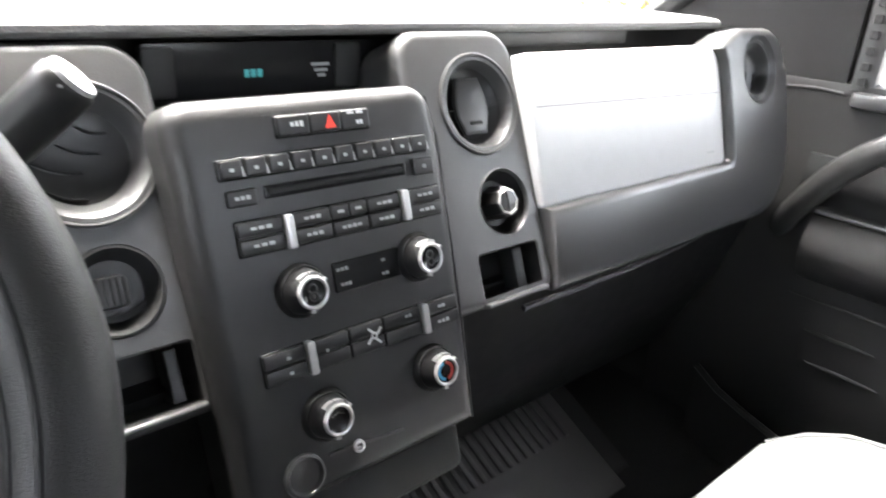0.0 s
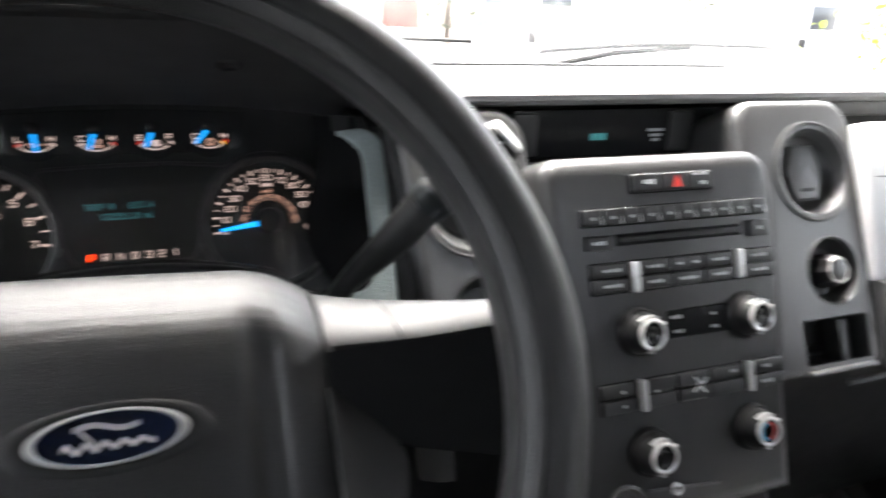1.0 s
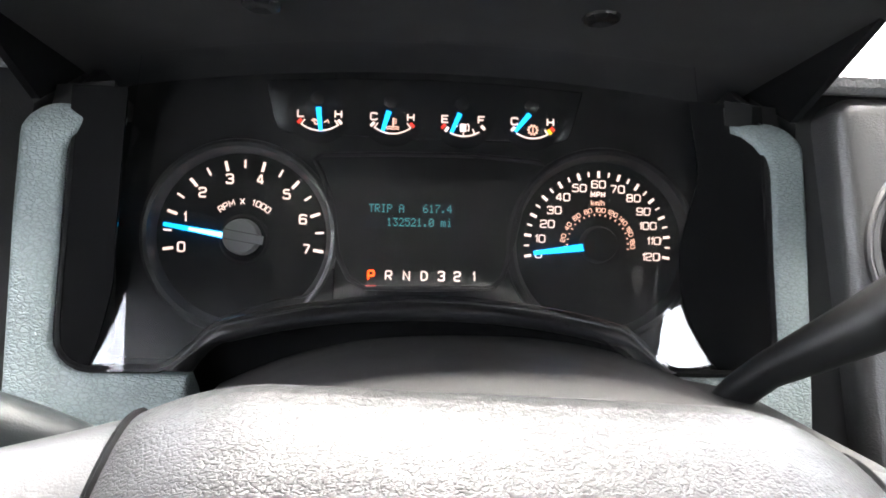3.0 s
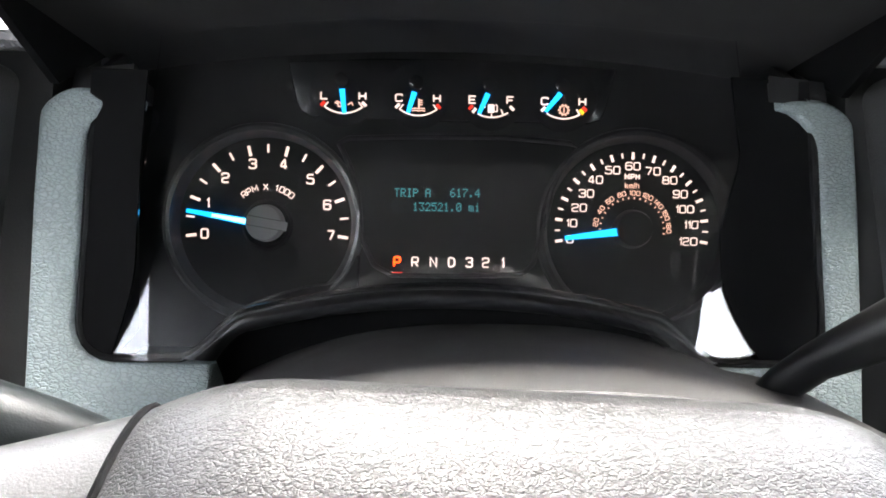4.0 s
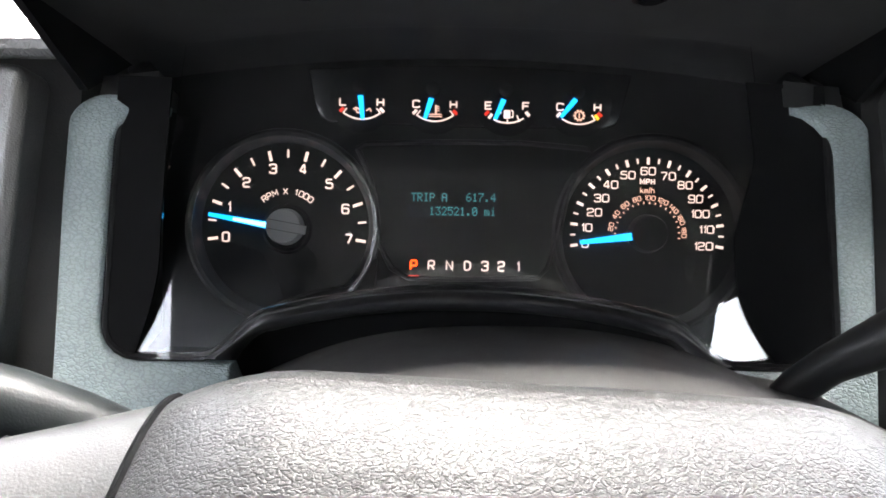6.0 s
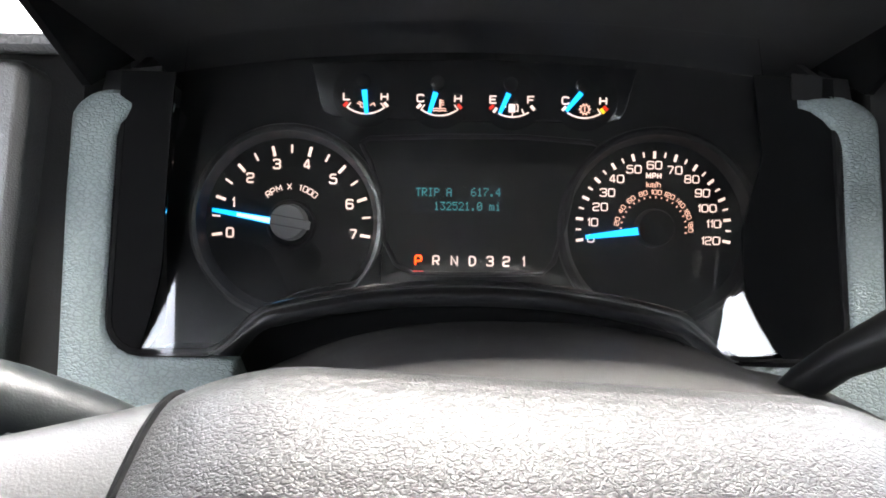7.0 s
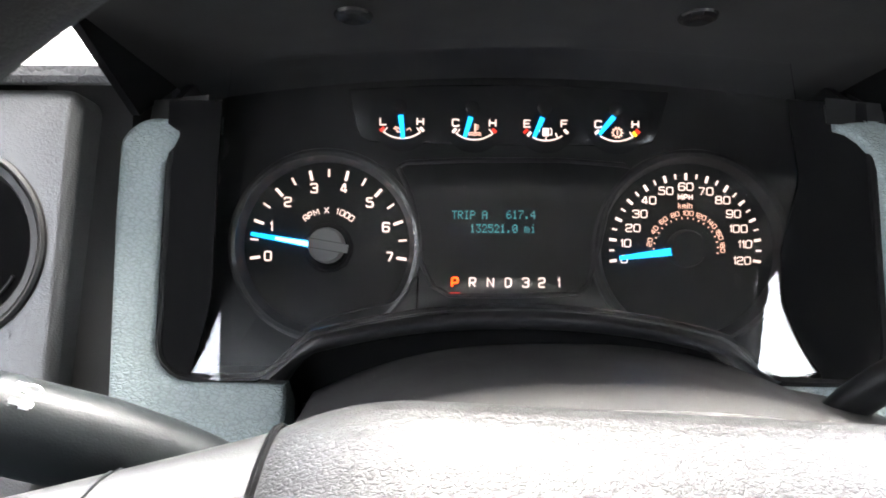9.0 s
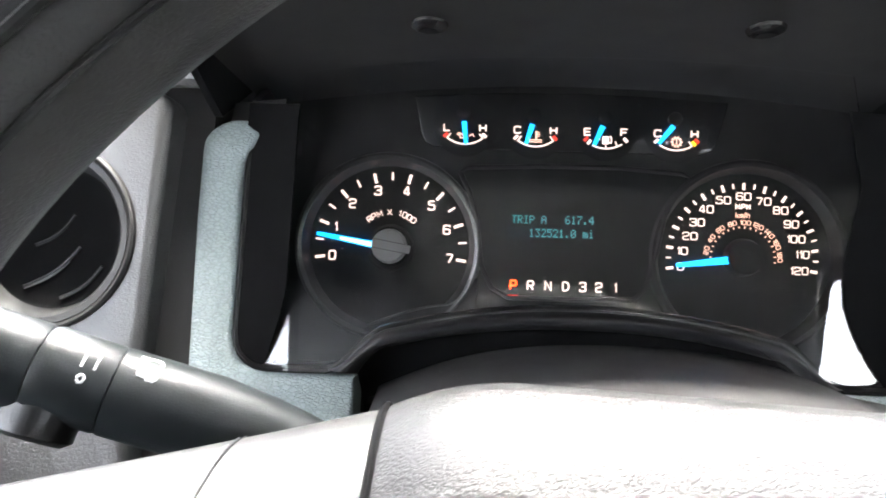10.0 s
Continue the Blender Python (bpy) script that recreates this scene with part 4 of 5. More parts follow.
def tick(parent, x, v, r0, r1, a, w, mat, n=0.0):
    return part("tick", bar(*polar(x, v, r0, a), *polar(x, v, r1, a), w, n, n + 0.0003), mat, parent)


def needle(parent, x, v, a, r0, r1, w0, w1, n, mat):
    return part("needle", bar(*polar(x, v, r0, a), *polar(x, v, r1, a), w0, n, n + 0.0012, w1=w1), mat, parent, "glowing blue needle")


# squared, round-cornered lettering of the dials: centre lines in a unit box
GLYPHS = {
    "0": ["0,0 1,0 1,1 0,1 0,0"], "1": [".1,.74 .62,1 .62,0"], "2": ["0,.76 0,1 1,1 1,.53 0,.45 0,0 1,0"],
    "3": ["0,.8 0,1 1,1 1,.52 .3,.52", ".3,.52 1,.52 1,0 0,0 0,.2"], "4": [".74,0 .74,1 .6,1 0,.26 1,.26"], "5": [".95,1 .05,1 .05,.58 1,.58 1,0 0,0 0,.2"],
    "6": ["1,.82 1,1 0,1 0,0 1,0 1,.56 0,.56"], "7": ["0,1 1,1 .35,0"], "8": ["0,0 1,0 1,.52 0,.52 0,0", ".04,.52 .96,.52 .96,1 .04,1 .04,.52"], "9": ["0,.18 0,0 1,0 1,1 0,1 0,.44 1,.44"],
    "R": ["0,0 0,1 1,1 1,.45 0,.45", ".5,.45 1,0"], "P": ["0,0 0,1 1,1 1,.42 0,.42"], "M": ["0,0 0,1 .5,.3 1,1 1,0"], "X": ["0,0 1,1", "0,1 1,0"], "H": ["0,0 0,1", "1,0 1,1", "0,.5 1,.5"],
    "N": ["0,0 0,1 1,0 1,1"], "D": ["0,.5 0,1 .6,1 1,.8 1,.2 .6,0 0,0 0,.5"], "L": ["0,1 0,0 1,0"], "C": ["1,.78 1,1 0,1 0,0 1,0 1,.22"], "E": ["1,1 0,1 0,0 1,0", "0,.5 .85,.5"], "F": ["1,1 0,1 0,0", "0,.5 .85,.5"],
    "k": ["0,0 0,1", "0,.28 .9,.66", ".35,.42 1,0"], "m": ["0,0 0,.66 1,.66 1,0", ".5,0 .5,.66"], "h": ["0,0 0,1", "0,.66 1,.66 1,0"], "/": ["0,-.05 1,1.05"],
}
SOFT = set("023456789PRCDhm")


def stroke(pts, w, n0, n1, bm):
    """A flat printed stroke of even width along a centre line."""
    closed = pts[0] == pts[-1]
    q = pts[:-1] if closed else pts
    rings = []
    for k, p in enumerate(q):
        a = q[k - 1] if k or closed else p
        b = q[(k + 1) % len(q)] if closed or k < len(q) - 1 else p
        d0, d1 = (Vector(p) - Vector(a)), (Vector(b) - Vector(p))
        d0, d1 = (d0 if d0.length > 1e-9 else d1).normalized(), (d1 if d1.length > 1e-9 else d0).normalized()
        m = d0 + d1
        m = m.normalized() if m.length > 0.3 else d0
        off = Vector((-m.y, m.x)) * (w / 2 / max(0.5, m.dot(d0)))
        l, r = Vector(p) + off, Vector(p) - off
        rings.append([bm.verts.new((*l, n1)), bm.verts.new((*r, n1)), bm.verts.new((*r, n0)), bm.verts.new((*l, n0))])
    for k in range(len(rings) - (0 if closed else 1)):
        bridge(bm, rings[k], rings[(k + 1) % len(rings)])
    if not closed:
        bm.faces.new(rings[0])
        bm.faces.new(rings[-1][::-1])


def softened(pts, r):
    """The line with its right-angled corners rounded."""
    closed, out = pts[0] == pts[-1], []
    q = pts[:-1] if closed else pts
    for k, p in enumerate(q):
        if not closed and k in (0, len(q) - 1):
            out.append(p)
            continue
        a, b, v = Vector(q[k - 1]), Vector(q[(k + 1) % len(q)]), Vector(p)
        e0, e1 = min(r, (a - v).length * 0.48), min(r, (b - v).length * 0.48)
        p0, p1 = v + (a - v).normalized() * e0, v + (b - v).normalized() * e1
        out += [tuple(p0.lerp(v, t).lerp(v.lerp(p1, t), t)) for t in (0.0, 0.33, 0.67, 1.0)]
    return out + out[:1] if closed else out


def lettering(text, w, h, x, v, n, width, turn=0.0, bm=None, gap=None):
    """Text centred at x, v: letters w wide and h high over all, with strokes of one width."""
    bm = bm or bmesh.new()
    gap = width * 0.85 if gap is None else gap
    wide = [w * 0.42 if c in "1/" else w * 1.15 if c in "Mm" else w for c in text]
    at = -(sum(wide) + gap * (len(text) - 1)) / 2
    c, s = math.cos(radians(turn)), math.sin(radians(turn))
    for ch, cw in zip(text, wide):
        for line in GLYPHS.get(ch, ()):
            pts = [tuple(float(q) for q in p.split(",")) for p in line.split()]
            pts = [(at + width / 2 + p[0] * (cw - width) / (0.62 if ch == "1" else 1.0), -h / 2 + width / 2 + p[1] * (h - width)) for p in pts]
            if ch in SOFT:
                pts = softened(pts, w * 0.24)
            stroke([(x + c * a - s * b, v + s * a + c * b) for a, b in pts], width, n, n + 0.0003, bm)
        at += cw + gap
    return bm


# rev counter
tc = part("tachometer", lathe([(0.0, -0.0012), (0.0555, -0.0012), (0.0555, -0.004)], 56, cx=TX, cy=TV), FACE, ic, "rev counter dial")
for k in range(15):
    a = 188.2 - k * (196.5 / 14)
    tick(tc, TX, TV, 0.0411 if k % 2 == 0 else 0.0420, 0.0470 if k % 2 == 0 else 0.0468, a, 0.0017 if k % 2 == 0 else 0.0011, LIT, -0.0010)
for k in range(8):
    a = 188.2 - k * (196.5 / 7)
    nx, nv = polar(TX, TV, 0.0364 if 0 < k < 7 else 0.0370, a)
    part("numeral", lettering(str(k), 0.0047, 0.0061, nx + (0.0006 if k == 0 else 0), nv, -0.0010, 0.00092), LIT, tc)
rpm = bmesh.new()
for k, ch in enumerate("RPM X 1000"):
    if ch != " ":
        a = 126.0 - k * (74.0 / 9) + (1.6 if k < 2 else 0.0)
        lettering(ch, 0.0030, 0.0038, *polar(TX, TV, 0.0222, a), -0.0010, 0.00050, a - 90, rpm)
part("legend", rpm, LIT, tc)
TN = 170.2
needle(tc, TX, TV, TN, 0.0080, 0.0455, 0.0042, 0.0022, 0.0030, NEEDLE)
part("needle_core", bar(*polar(TX, TV, 0.0090, TN), *polar(TX, TV, 0.0310, TN), 0.0030, 0.0042, 0.0044, w1=0.0018), NEEDLE_PALE, tc)
hub = part("hub", lathe([(0.0108, -0.0012), (0.0106, 0.002), (0.0102, 0.0060), (0.0096, 0.0072), (0.0, 0.0074)], 40, cx=TX - 0.0006, cy=TV + 0.0012), HUB, tc, "grey needle hub")
part("hub_bar", bar(TX - 0.0100, TV + 0.0028, TX + 0.0128, TV - 0.0010, 0.0050, 0.0070, 0.0084), HUB, hub)
for dv in (-0.0026, 0.0026):
    part("hub_line", bar(TX - 0.0098, TV + 0.0028 + dv, TX + 0.0098, TV - 0.0005 + dv, 0.0005, 0.0072, 0.0080), BLACK, hub)
part("hub_shadow_ring", lathe([(0.0112, -0.0008), (0.0132, 0.0006), (0.0148, -0.001)], 36, cx=TX, cy=TV), BLACK, tc)

# speedometer
sp = part("speedometer", lathe([(0.0, -0.0012), (0.0555, -0.0012), (0.0555, -0.004)], 56, cx=SX, cy=SVV), FACE, ic, "speedometer dial")
STEP = 198.3 / 120
for k in range(25):
    a = 189.1 - k * 5 * STEP
    tick(sp, SX, SVV, 0.0413 if k % 2 == 0 else 0.0422, 0.0455 if k % 2 == 0 else 0.0452, a, 0.0016 if k % 2 == 0 else 0.0010, LIT, -0.0010)
for k in range(13):
    a = 189.1 - k * 10 * STEP
    # the numerals keep clear of the ticks: those at the shoulders stand further in
    nx, nv = polar(SX, SVV, (0.0368, 0.0360, 0.0342, 0.0348, 0.0362, 0.0368, 0.0374, 0.0366, 0.0366, 0.0357, 0.0336, 0.0354, 0.0343)[k], a)
    nx, nv = nx + (0, 0.0002, 0.0001, -0.0006, -0.0022, -0.0014, 0, 0.0014, 0.0018, 0.0010, 0.0005, 0.0004, 0.0)[k], nv - (0, 0.0010, 0.0012, 0.0015, 0.0012, 0.0004, 0, 0.0004, 0.0010, 0.0016, 0.0010, 0.0012, 0.0010)[k]
    part("numeral", lettering(str(k * 10), 0.0042, 0.0049, nx, nv, -0.0010, 0.00064), LIT, sp)
part("legend", lettering("MPH", 0.0026, 0.0036, SX - 0.0003, SVV + 0.0312, -0.0010, 0.00075, gap=0.0004), LIT, sp)
part("legend", lettering("km/h", 0.0020, 0.0036, SX - 0.0003, SVV + 0.0261, -0.0010, 0.0004, gap=0.0004), LIT_DIM, sp)
km = bmesh.new()
for k in range(1, 10):
    a = 189.1 - k * 20 / 1.609 * STEP
    lettering(str(k * 20), 0.0024, 0.0029, *polar(SX, SVV, 0.0217, a), -0.0010, 0.0004, a - 90, km)
part("km_numerals", km, LIT_DIM, sp)
kt = bmesh.new()
for k in range(1, 20):
    a = 189.1 - k * 10 / 1.609 * STEP
    bar(*polar(SX, SVV, 0.0182, a), *polar(SX, SVV, 0.0194, a), 0.0007, -0.001, -0.0008, kt)
part("km_ticks", kt, LIT_DIM, sp)
needle(sp, SX, SVV, 187.4, 0.0080, 0.0404, 0.0046, 0.0024, 0.0030, NEEDLE)
part("hub", lathe([(0.0115, -0.0012), (0.0112, 0.002), (0.0100, 0.0056), (0.0, 0.006)], 36, cx=SX, cy=SVV + 0.0006), FACE, sp, "black needle hub")

# four small gauges in their strip
strip = [(-0.0925, 0.0985), (-0.0915, 0.0945), (-0.0878, 0.0765), (-0.0850, 0.0705), (-0.0795, 0.0678), (-0.0109, 0.0660), (0.0800, 0.0662), (0.0862, 0.0682), (0.0890, 0.0730), (0.0955, 0.0975), (0.0500, 0.1005), (0.0048, 0.1018), (-0.0440, 0.1012)]
part("gauge_panel", plate(strip, (), 0.004, 0.0012, front=0.0055), GLOSS, ic, "gloss black strip round the small gauges")


def gauge(cu, cv, left, right, dip, lean, kind):
    """Letters either side, a shallow scale arc below them, marks at its ends, a symbol and a needle hung from above."""
    g = part("gauge", lathe([(0.0, 0.0054), (0.0190, 0.0056), (0.0190, 0.005)], 32, cx=cu, cy=cv - 0.006), GLOSS, ic, "small gauge")
    r, n = 0.0174, 0.0057
    a0, a1 = {0: (232, 308), 1: (233, 308), 2: (243, 303), 3: (236, 302)}[kind]
    part("scale", prism(arc(r + 0.0004, a0, a1, 18, cu, cv) + arc(r - 0.0004, a1, a0, 18, cu, cv), n, n + 0.0003), LIT, g)
    for a in {0: (a0, a1), 1: (a0, a1), 2: (270, 293), 3: (a1,)}[kind]:
        part("scale_tick", bar(*polar(cu, cv, r - (0.0022 if a == 270 else 0.0034), a), *polar(cu, cv, r + 0.0004, a), 0.0007, n, n + 0.0003), LIT, g)
    marks = {0: ((226, RED_MARK), (314, LIT)), 1: ((226, LIT), (314, RED_MARK)), 2: ((225, RED_MARK), (234, LIT), (314, LIT)), 3: ((226, LIT), (308, AMBER), (316, RED_MARK))}[kind]
    for a, m in marks:
        part("end_mark", bar(*polar(cu, cv, r - 0.0022, a), *polar(cu, cv, r + 0.0010, a), 0.0017, n, n + 0.0004), m, g)
    for ch, dx in ((left, -0.0110), (right, 0.0107)):
        part("letter", lettering(ch, 0.0044, 0.0047, cu + dx, cv - 0.0075, n, 0.00080), LIT, g)
    sym = bmesh.new()
    x, v = cu + 0.0002, cv - 0.0124
    if kind == 0:
        stroke([(x - 0.0052, v + 0.0010), (x - 0.0034, v + 0.0004), (x - 0.0030, v - 0.0012), (x - 0.0012, v - 0.0012)], 0.0007, n, n + 0.0003, sym)
        stroke([(x - 0.0044, v + 0.0018), (x - 0.0024, v + 0.0012), (x - 0.0016, v + 0.0002)], 0.0007, n, n + 0.0003, sym)
        stroke([(x + 0.0022, v - 0.0002), (x + 0.0044, v + 0.0012), (x + 0.0052, v - 0.0006)], 0.0006, n, n + 0.0003, sym)
    elif kind == 1:
        bar(x + 0.0003, v - 0.0010, x + 0.0003, v + 0.0044, 0.0010, n, n + 0.0003, sym)
        for q in range(3):
            bar(x + 0.0006, v + 0.0012 + 0.0012 * q, x + 0.0024, v + 0.0012 + 0.0012 * q, 0.0005, n, n + 0.0003, sym)
        for q in range(2):
            stroke([(x - 0.0038 + 0.0019 * i, v - 0.0012 - 0.0012 * q + 0.0004 * (i % 2)) for i in range(5)], 0.0006, n, n + 0.0003, sym)
    elif kind == 2:
        prism(rrect(0.0038, 0.0048, 0.0004, x - 0.0004, v), n, n + 0.0003, sym)
        stroke([(x + 0.0018, v - 0.0016), (x + 0.0030, v - 0.0016), (x + 0.0030, v + 0.0016), (x + 0.0020, v + 0.0026)], 0.0006, n, n + 0.0003, sym)
        prism([(x - 0.0052, v + 0.0010), (x - 0.0038, v + 0.0018), (x - 0.0038, v + 0.0002)], n, n + 0.0003, sym)
    else:
        stroke([polar(x, v, 0.0024, 30 * q) for q in range(12)] + [polar(x, v, 0.0024, 0)], 0.0006, n, n + 0.0003, sym)
        for q in range(10):
            bar(*polar(x, v, 0.0026, 36 * q), *polar(x, v, 0.0034, 36 * q), 0.0009, n, n + 0.0003, sym)
        bar(x, v - 0.0016, x, v + 0.0016, 0.0006, n, n + 0.0003, sym)
    part("symbol", sym, LIT if kind == 2 else LIT_DIM, g)
    part("needle", bar(*dip, *lean, 0.0030, 0.0075, 0.0085, w1=0.0021), NEEDLE, g, "glowing blue needle")
    part("pivot_cap", lathe([(0.0042, 0.0056), (0.0040, 0.0086), (0.003, 0.0092), (0.0, 0.0094)], 20, cx=cu - 0.0012, cy=cv + 0.0010), GLOSS, g)


gauge(-0.0608, 0.0870, "L", "H", (-0.0615, 0.0828), (-0.0600, 0.0692), 0)
gauge(-0.0184, 0.0864, "C", "H", (-0.0205, 0.0818), (-0.0241, 0.0700), 1)
gauge(0.0236, 0.0861, "E", "F", (0.0213, 0.0817), (0.0164, 0.0704), 2)
gauge(0.0650, 0.0860, "C", "H", (0.0627, 0.0825), (0.0543, 0.0722), 3)

# message centre between the dials
ms = [(-0.0629, 0.0523), (-0.0579, 0.0426), (-0.0521, 0.0247), (-0.0491, -0.0030), (-0.0423, -0.0165), (-0.0325, -0.0220), (0.0030, -0.0222), (0.0424, -0.0208), (0.0485, -0.0146), (0.0549, 0.0083), (0.0588, 0.0279), (0.0660, 0.0426), (0.0737, 0.0518), (0.0688, 0.0545), (0.0314, 0.0572), (-0.0150, 0.0570), (-0.0581, 0.0553)]
mc = part("message_centre", plate(ms, (), 0.004, 0.0014, front=0.0062), GLOSS, ic, "gloss black message display")
part("bezel", tube([(x, y, 0.0058) for x, y in ms + ms[:1]], [0.0016] * (len(ms) + 1), 8), BLACK, mc, "raised black edge")
screen = part("screen", plate(inset(ms, 0.0016), (), 0.002, 0.0003, front=0.0066), FACE, mc)
# five by seven dot characters, a row of bits for each line of dots
DOTS = {"T": "1f 04 04 04 04 04 04", "R": "1e 11 11 1e 14 12 11", "I": "0e 04 04 04 04 04 0e", "P": "1e 11 11 1e 10 10 10", "A": "0e 11 11 1f 11 11 11", "6": "06 08 10 1e 11 11 0e", "1": "04 0c 04 04 04 04 0e",
        "7": "1f 01 02 04 08 08 08", "4": "02 06 0a 12 1f 02 02", "3": "1f 02 04 02 01 11 0e", "2": "0e 11 01 02 04 08 1f", "5": "1f 10 1e 01 01 11 0e", "0": "0e 11 13 15 19 11 0e", "m": "00 00 1a 15 15 15 15", "i": "04 00 0c 04 04 04 0e", ".": "00 00 00 00 00 0c 0c"}


def dot_text(text, column, v, parent):
    bm = bmesh.new()
    for k, ch in enumerate(text):
        for row, bits in enumerate(DOTS[ch].split()):
            for col in range(5):
                if int(bits, 16) >> (4 - col) & 1:
                    x, y = -0.0309 + (column + k) * 0.00353 + col * 0.000588, v + (3 - row) * 0.00070
                    bar(x - 0.00027, y, x + 0.00027, y, 0.00063, 0.0067, 0.0069, bm)
    return part("readout", bm, TEAL, parent, "teal dot-matrix trip readout")


for text, column, v in (("TRIP", 0, 0.0249), ("A", 5, 0.0249), ("617.4", 9, 0.0252), ("132521.0", 3, 0.0170), ("mi", 12, 0.0171)):
    dot_text(text, column, v, mc)
part("readout_window", prism([(-0.0330, 0.0130), (0.0186, 0.0132), (0.0186, 0.0290), (-0.0007, 0.0290), (-0.0007, 0.0208), (-0.0330, 0.0206)], 0.0063, 0.00664), WINDOW, mc, "dim blue window behind the readout")
for ch, x in zip("PRND321", (-0.0292, -0.0190, -0.0085, 0.0019, 0.0120, 0.0214, 0.0312)):
    part("gear_letter", lettering(ch, 0.0042, 0.0060, x, -0.0144, 0.0067, 0.00085), RED_LIT if ch == "P" else LIT, mc, "red lit letter" if ch == "P" else "")
    part("gear_underline", bar(x - 0.0030, -0.0208, x + 0.0030, -0.0207, 0.0007, 0.0067, 0.0069), RED_MARK if ch == "P" else HOOD, mc)

# clear lens in front of the dials, between black side returns
def lens_y(z, x=0.15):
    """Section of the lens: leaning back, more upright towards its lower corners."""
    d = z - 1.325
    k0, h, x0, wide = (0.47, 0.45, 0.092, 0.027) if x > 0 else (0.68, 0.060, 0.050, 0.085)
    k = (0.727 - k0) / (2 * h)
    side = -0.098 + (k0 * d + k * d * d if d < h else k0 * h + k * h * h + 0.727 * (d - h))
    w = min(1.0, max(0.0, (abs(x) - x0) / wide))
    # both lower corners wrap outwards
    turn, rate = (max(0.0, x - 0.1025 - 0.0035 * min(1.0, max(0.0, (1.365 - z) / 0.040))), 0.4) if x > 0 else (max(0.0, -x - 0.1360), 0.2)
    side += rate * (turn * turn / 0.024 if turn < 0.012 else turn - 0.006) - (0.005 if x > 0 else 0.0035)
    top = min(1.0, max(0.0, (d - 0.046) / 0.034))
    return lerp(-0.109 + 0.727 * d, side, w * w * (3 - 2 * w) * (1 - top * top * (3 - 2 * top) if x > 0 else 1))


il = thing("instrument_lens", pose(0, lens_y(1.327), 1.327), "clear plastic lens over the instruments in black side returns", "lens")
ILM = Matrix.Translation(-il.matrix_world.translation)


def ipart(name, bm, mat, label=""):
    bmesh.ops.transform(bm, matrix=ILM, verts=bm.verts)
    return part(name, bm, mat, il, label)


def inner_edge(s, z):
    """Half width of the lens where its side returns end."""
    if s < 0:
        return 0.1450 + 0.0085 * max(0.0, min(1.25, (1.365 - z) / 0.035)) ** 1.4
    low = max(0.0, min(1.4, (1.362 - z) / 0.035))
    return 0.1265 + 0.0175 * low ** 1.5 + 0.014 * min(1.0, max(0.0, (z - 1.380) / 0.03))


def lens_point(a, b):
    q = abs(lerp(-0.155, 0.155, a))
    arch_v = brow_v(q)
    z = lerp(1.427 + 0.891 * arch_v, 1.472 + 0.004 * (q / 0.14) ** 2, b)
    lap = 0.001 + 0.004 * min(1.0, max(0.0, (z - 1.35) / 0.02))
    x = lerp(-inner_edge(-1, z) - lap, inner_edge(1, z) + lap, a)
    return x, lens_y(z, x), z


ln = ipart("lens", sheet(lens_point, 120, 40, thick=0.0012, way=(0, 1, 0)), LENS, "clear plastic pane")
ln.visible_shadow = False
for s in (-1, 1):
    def side_return(a, b):
        z = lerp(1.312, 1.446, a)
        x0, y0 = 0.1722, -0.046 + 0.51 * (z - 1.429)
        x1 = inner_edge(s, z)
        y1 = (lens_y(z, x1) if s > 0 else -0.098 + 0.375 * (z - 1.325) + 0.978 * (z - 1.325) ** 2) - 0.0012
        f = b ** 0.8
        return s * lerp(x0, x1, b), lerp(y0, y1, f), z
    ipart("side_return", sheet(side_return, 24, 8, thick=0.0015, way=(0, 1, 0)), RETURN, "black curved side of the lens")

# ---- steering column ----
WH = tilted(0.009, -0.336, 1.395, 34.0)  # the wheel's plane
sc = thing("steering_column", tilted(0.006, -0.10, 1.26, 34.0), "dark grey plastic steering column cover", "steering column")
SCI = sc.matrix_world.inverted()


def cowl_point(a, b):
    """Across (a) and along (b) the upper cover, in cab coordinates: a broad low crown, a crease, then falling sides."""
    u = 2 * a - 1
    q = min(1.0, abs(u) / 0.80)
    half = lerp(0.104, 0.093, b)
    y = lerp(-0.083, -0.240, b)
    top = lerp(1.3365, 1.3895, b) - 0.007 * max(0.0, (b - 0.8) / 0.2) ** 2
    x, z = half * q, top - 0.0190 * q ** 2.6
    if abs(u) > 0.80:  # bevel, then the steep side
        f, g = min(1.0, (abs(u) - 0.80) / 0.08), max(0.0, (abs(u) - 0.88) / 0.12)
        wide, drop = (0.026, 0.0045) if u > 0 else (0.018, 0.0085)
        x, z = x + wide * f + 0.004 * g, z - drop * f - 0.055 * g
    return 0.022 + math.copysign(x, u), y, z


bm = sheet(cowl_point, 50, 14, thick=0.004, way=(0, 0.3, -1))
bmesh.ops.transform(bm, matrix=SCI, verts=bm.verts)
part("upper_cover", bm, COWL, sc, "dusty dark grey upper cover")
bm = tube([(0.006, -0.02, 1.19), (0.006, -0.30, 1.34)], [0.075, 0.06], 28)
bmesh.ops.transform(bm, matrix=SCI, verts=bm.verts)
part("shroud", bm, BLACK, sc)
bm = tube([Vector(cowl_point(lerp(0.12, 0.88, k / 24), 0.79)) + Vector((0, 0, -0.0006)) for k in range(25)], [0.0014] * 25, 8)
bmesh.ops.transform(bm, matrix=SCI, verts=bm.verts)
part("cover_ridge", bm, COWL, sc)

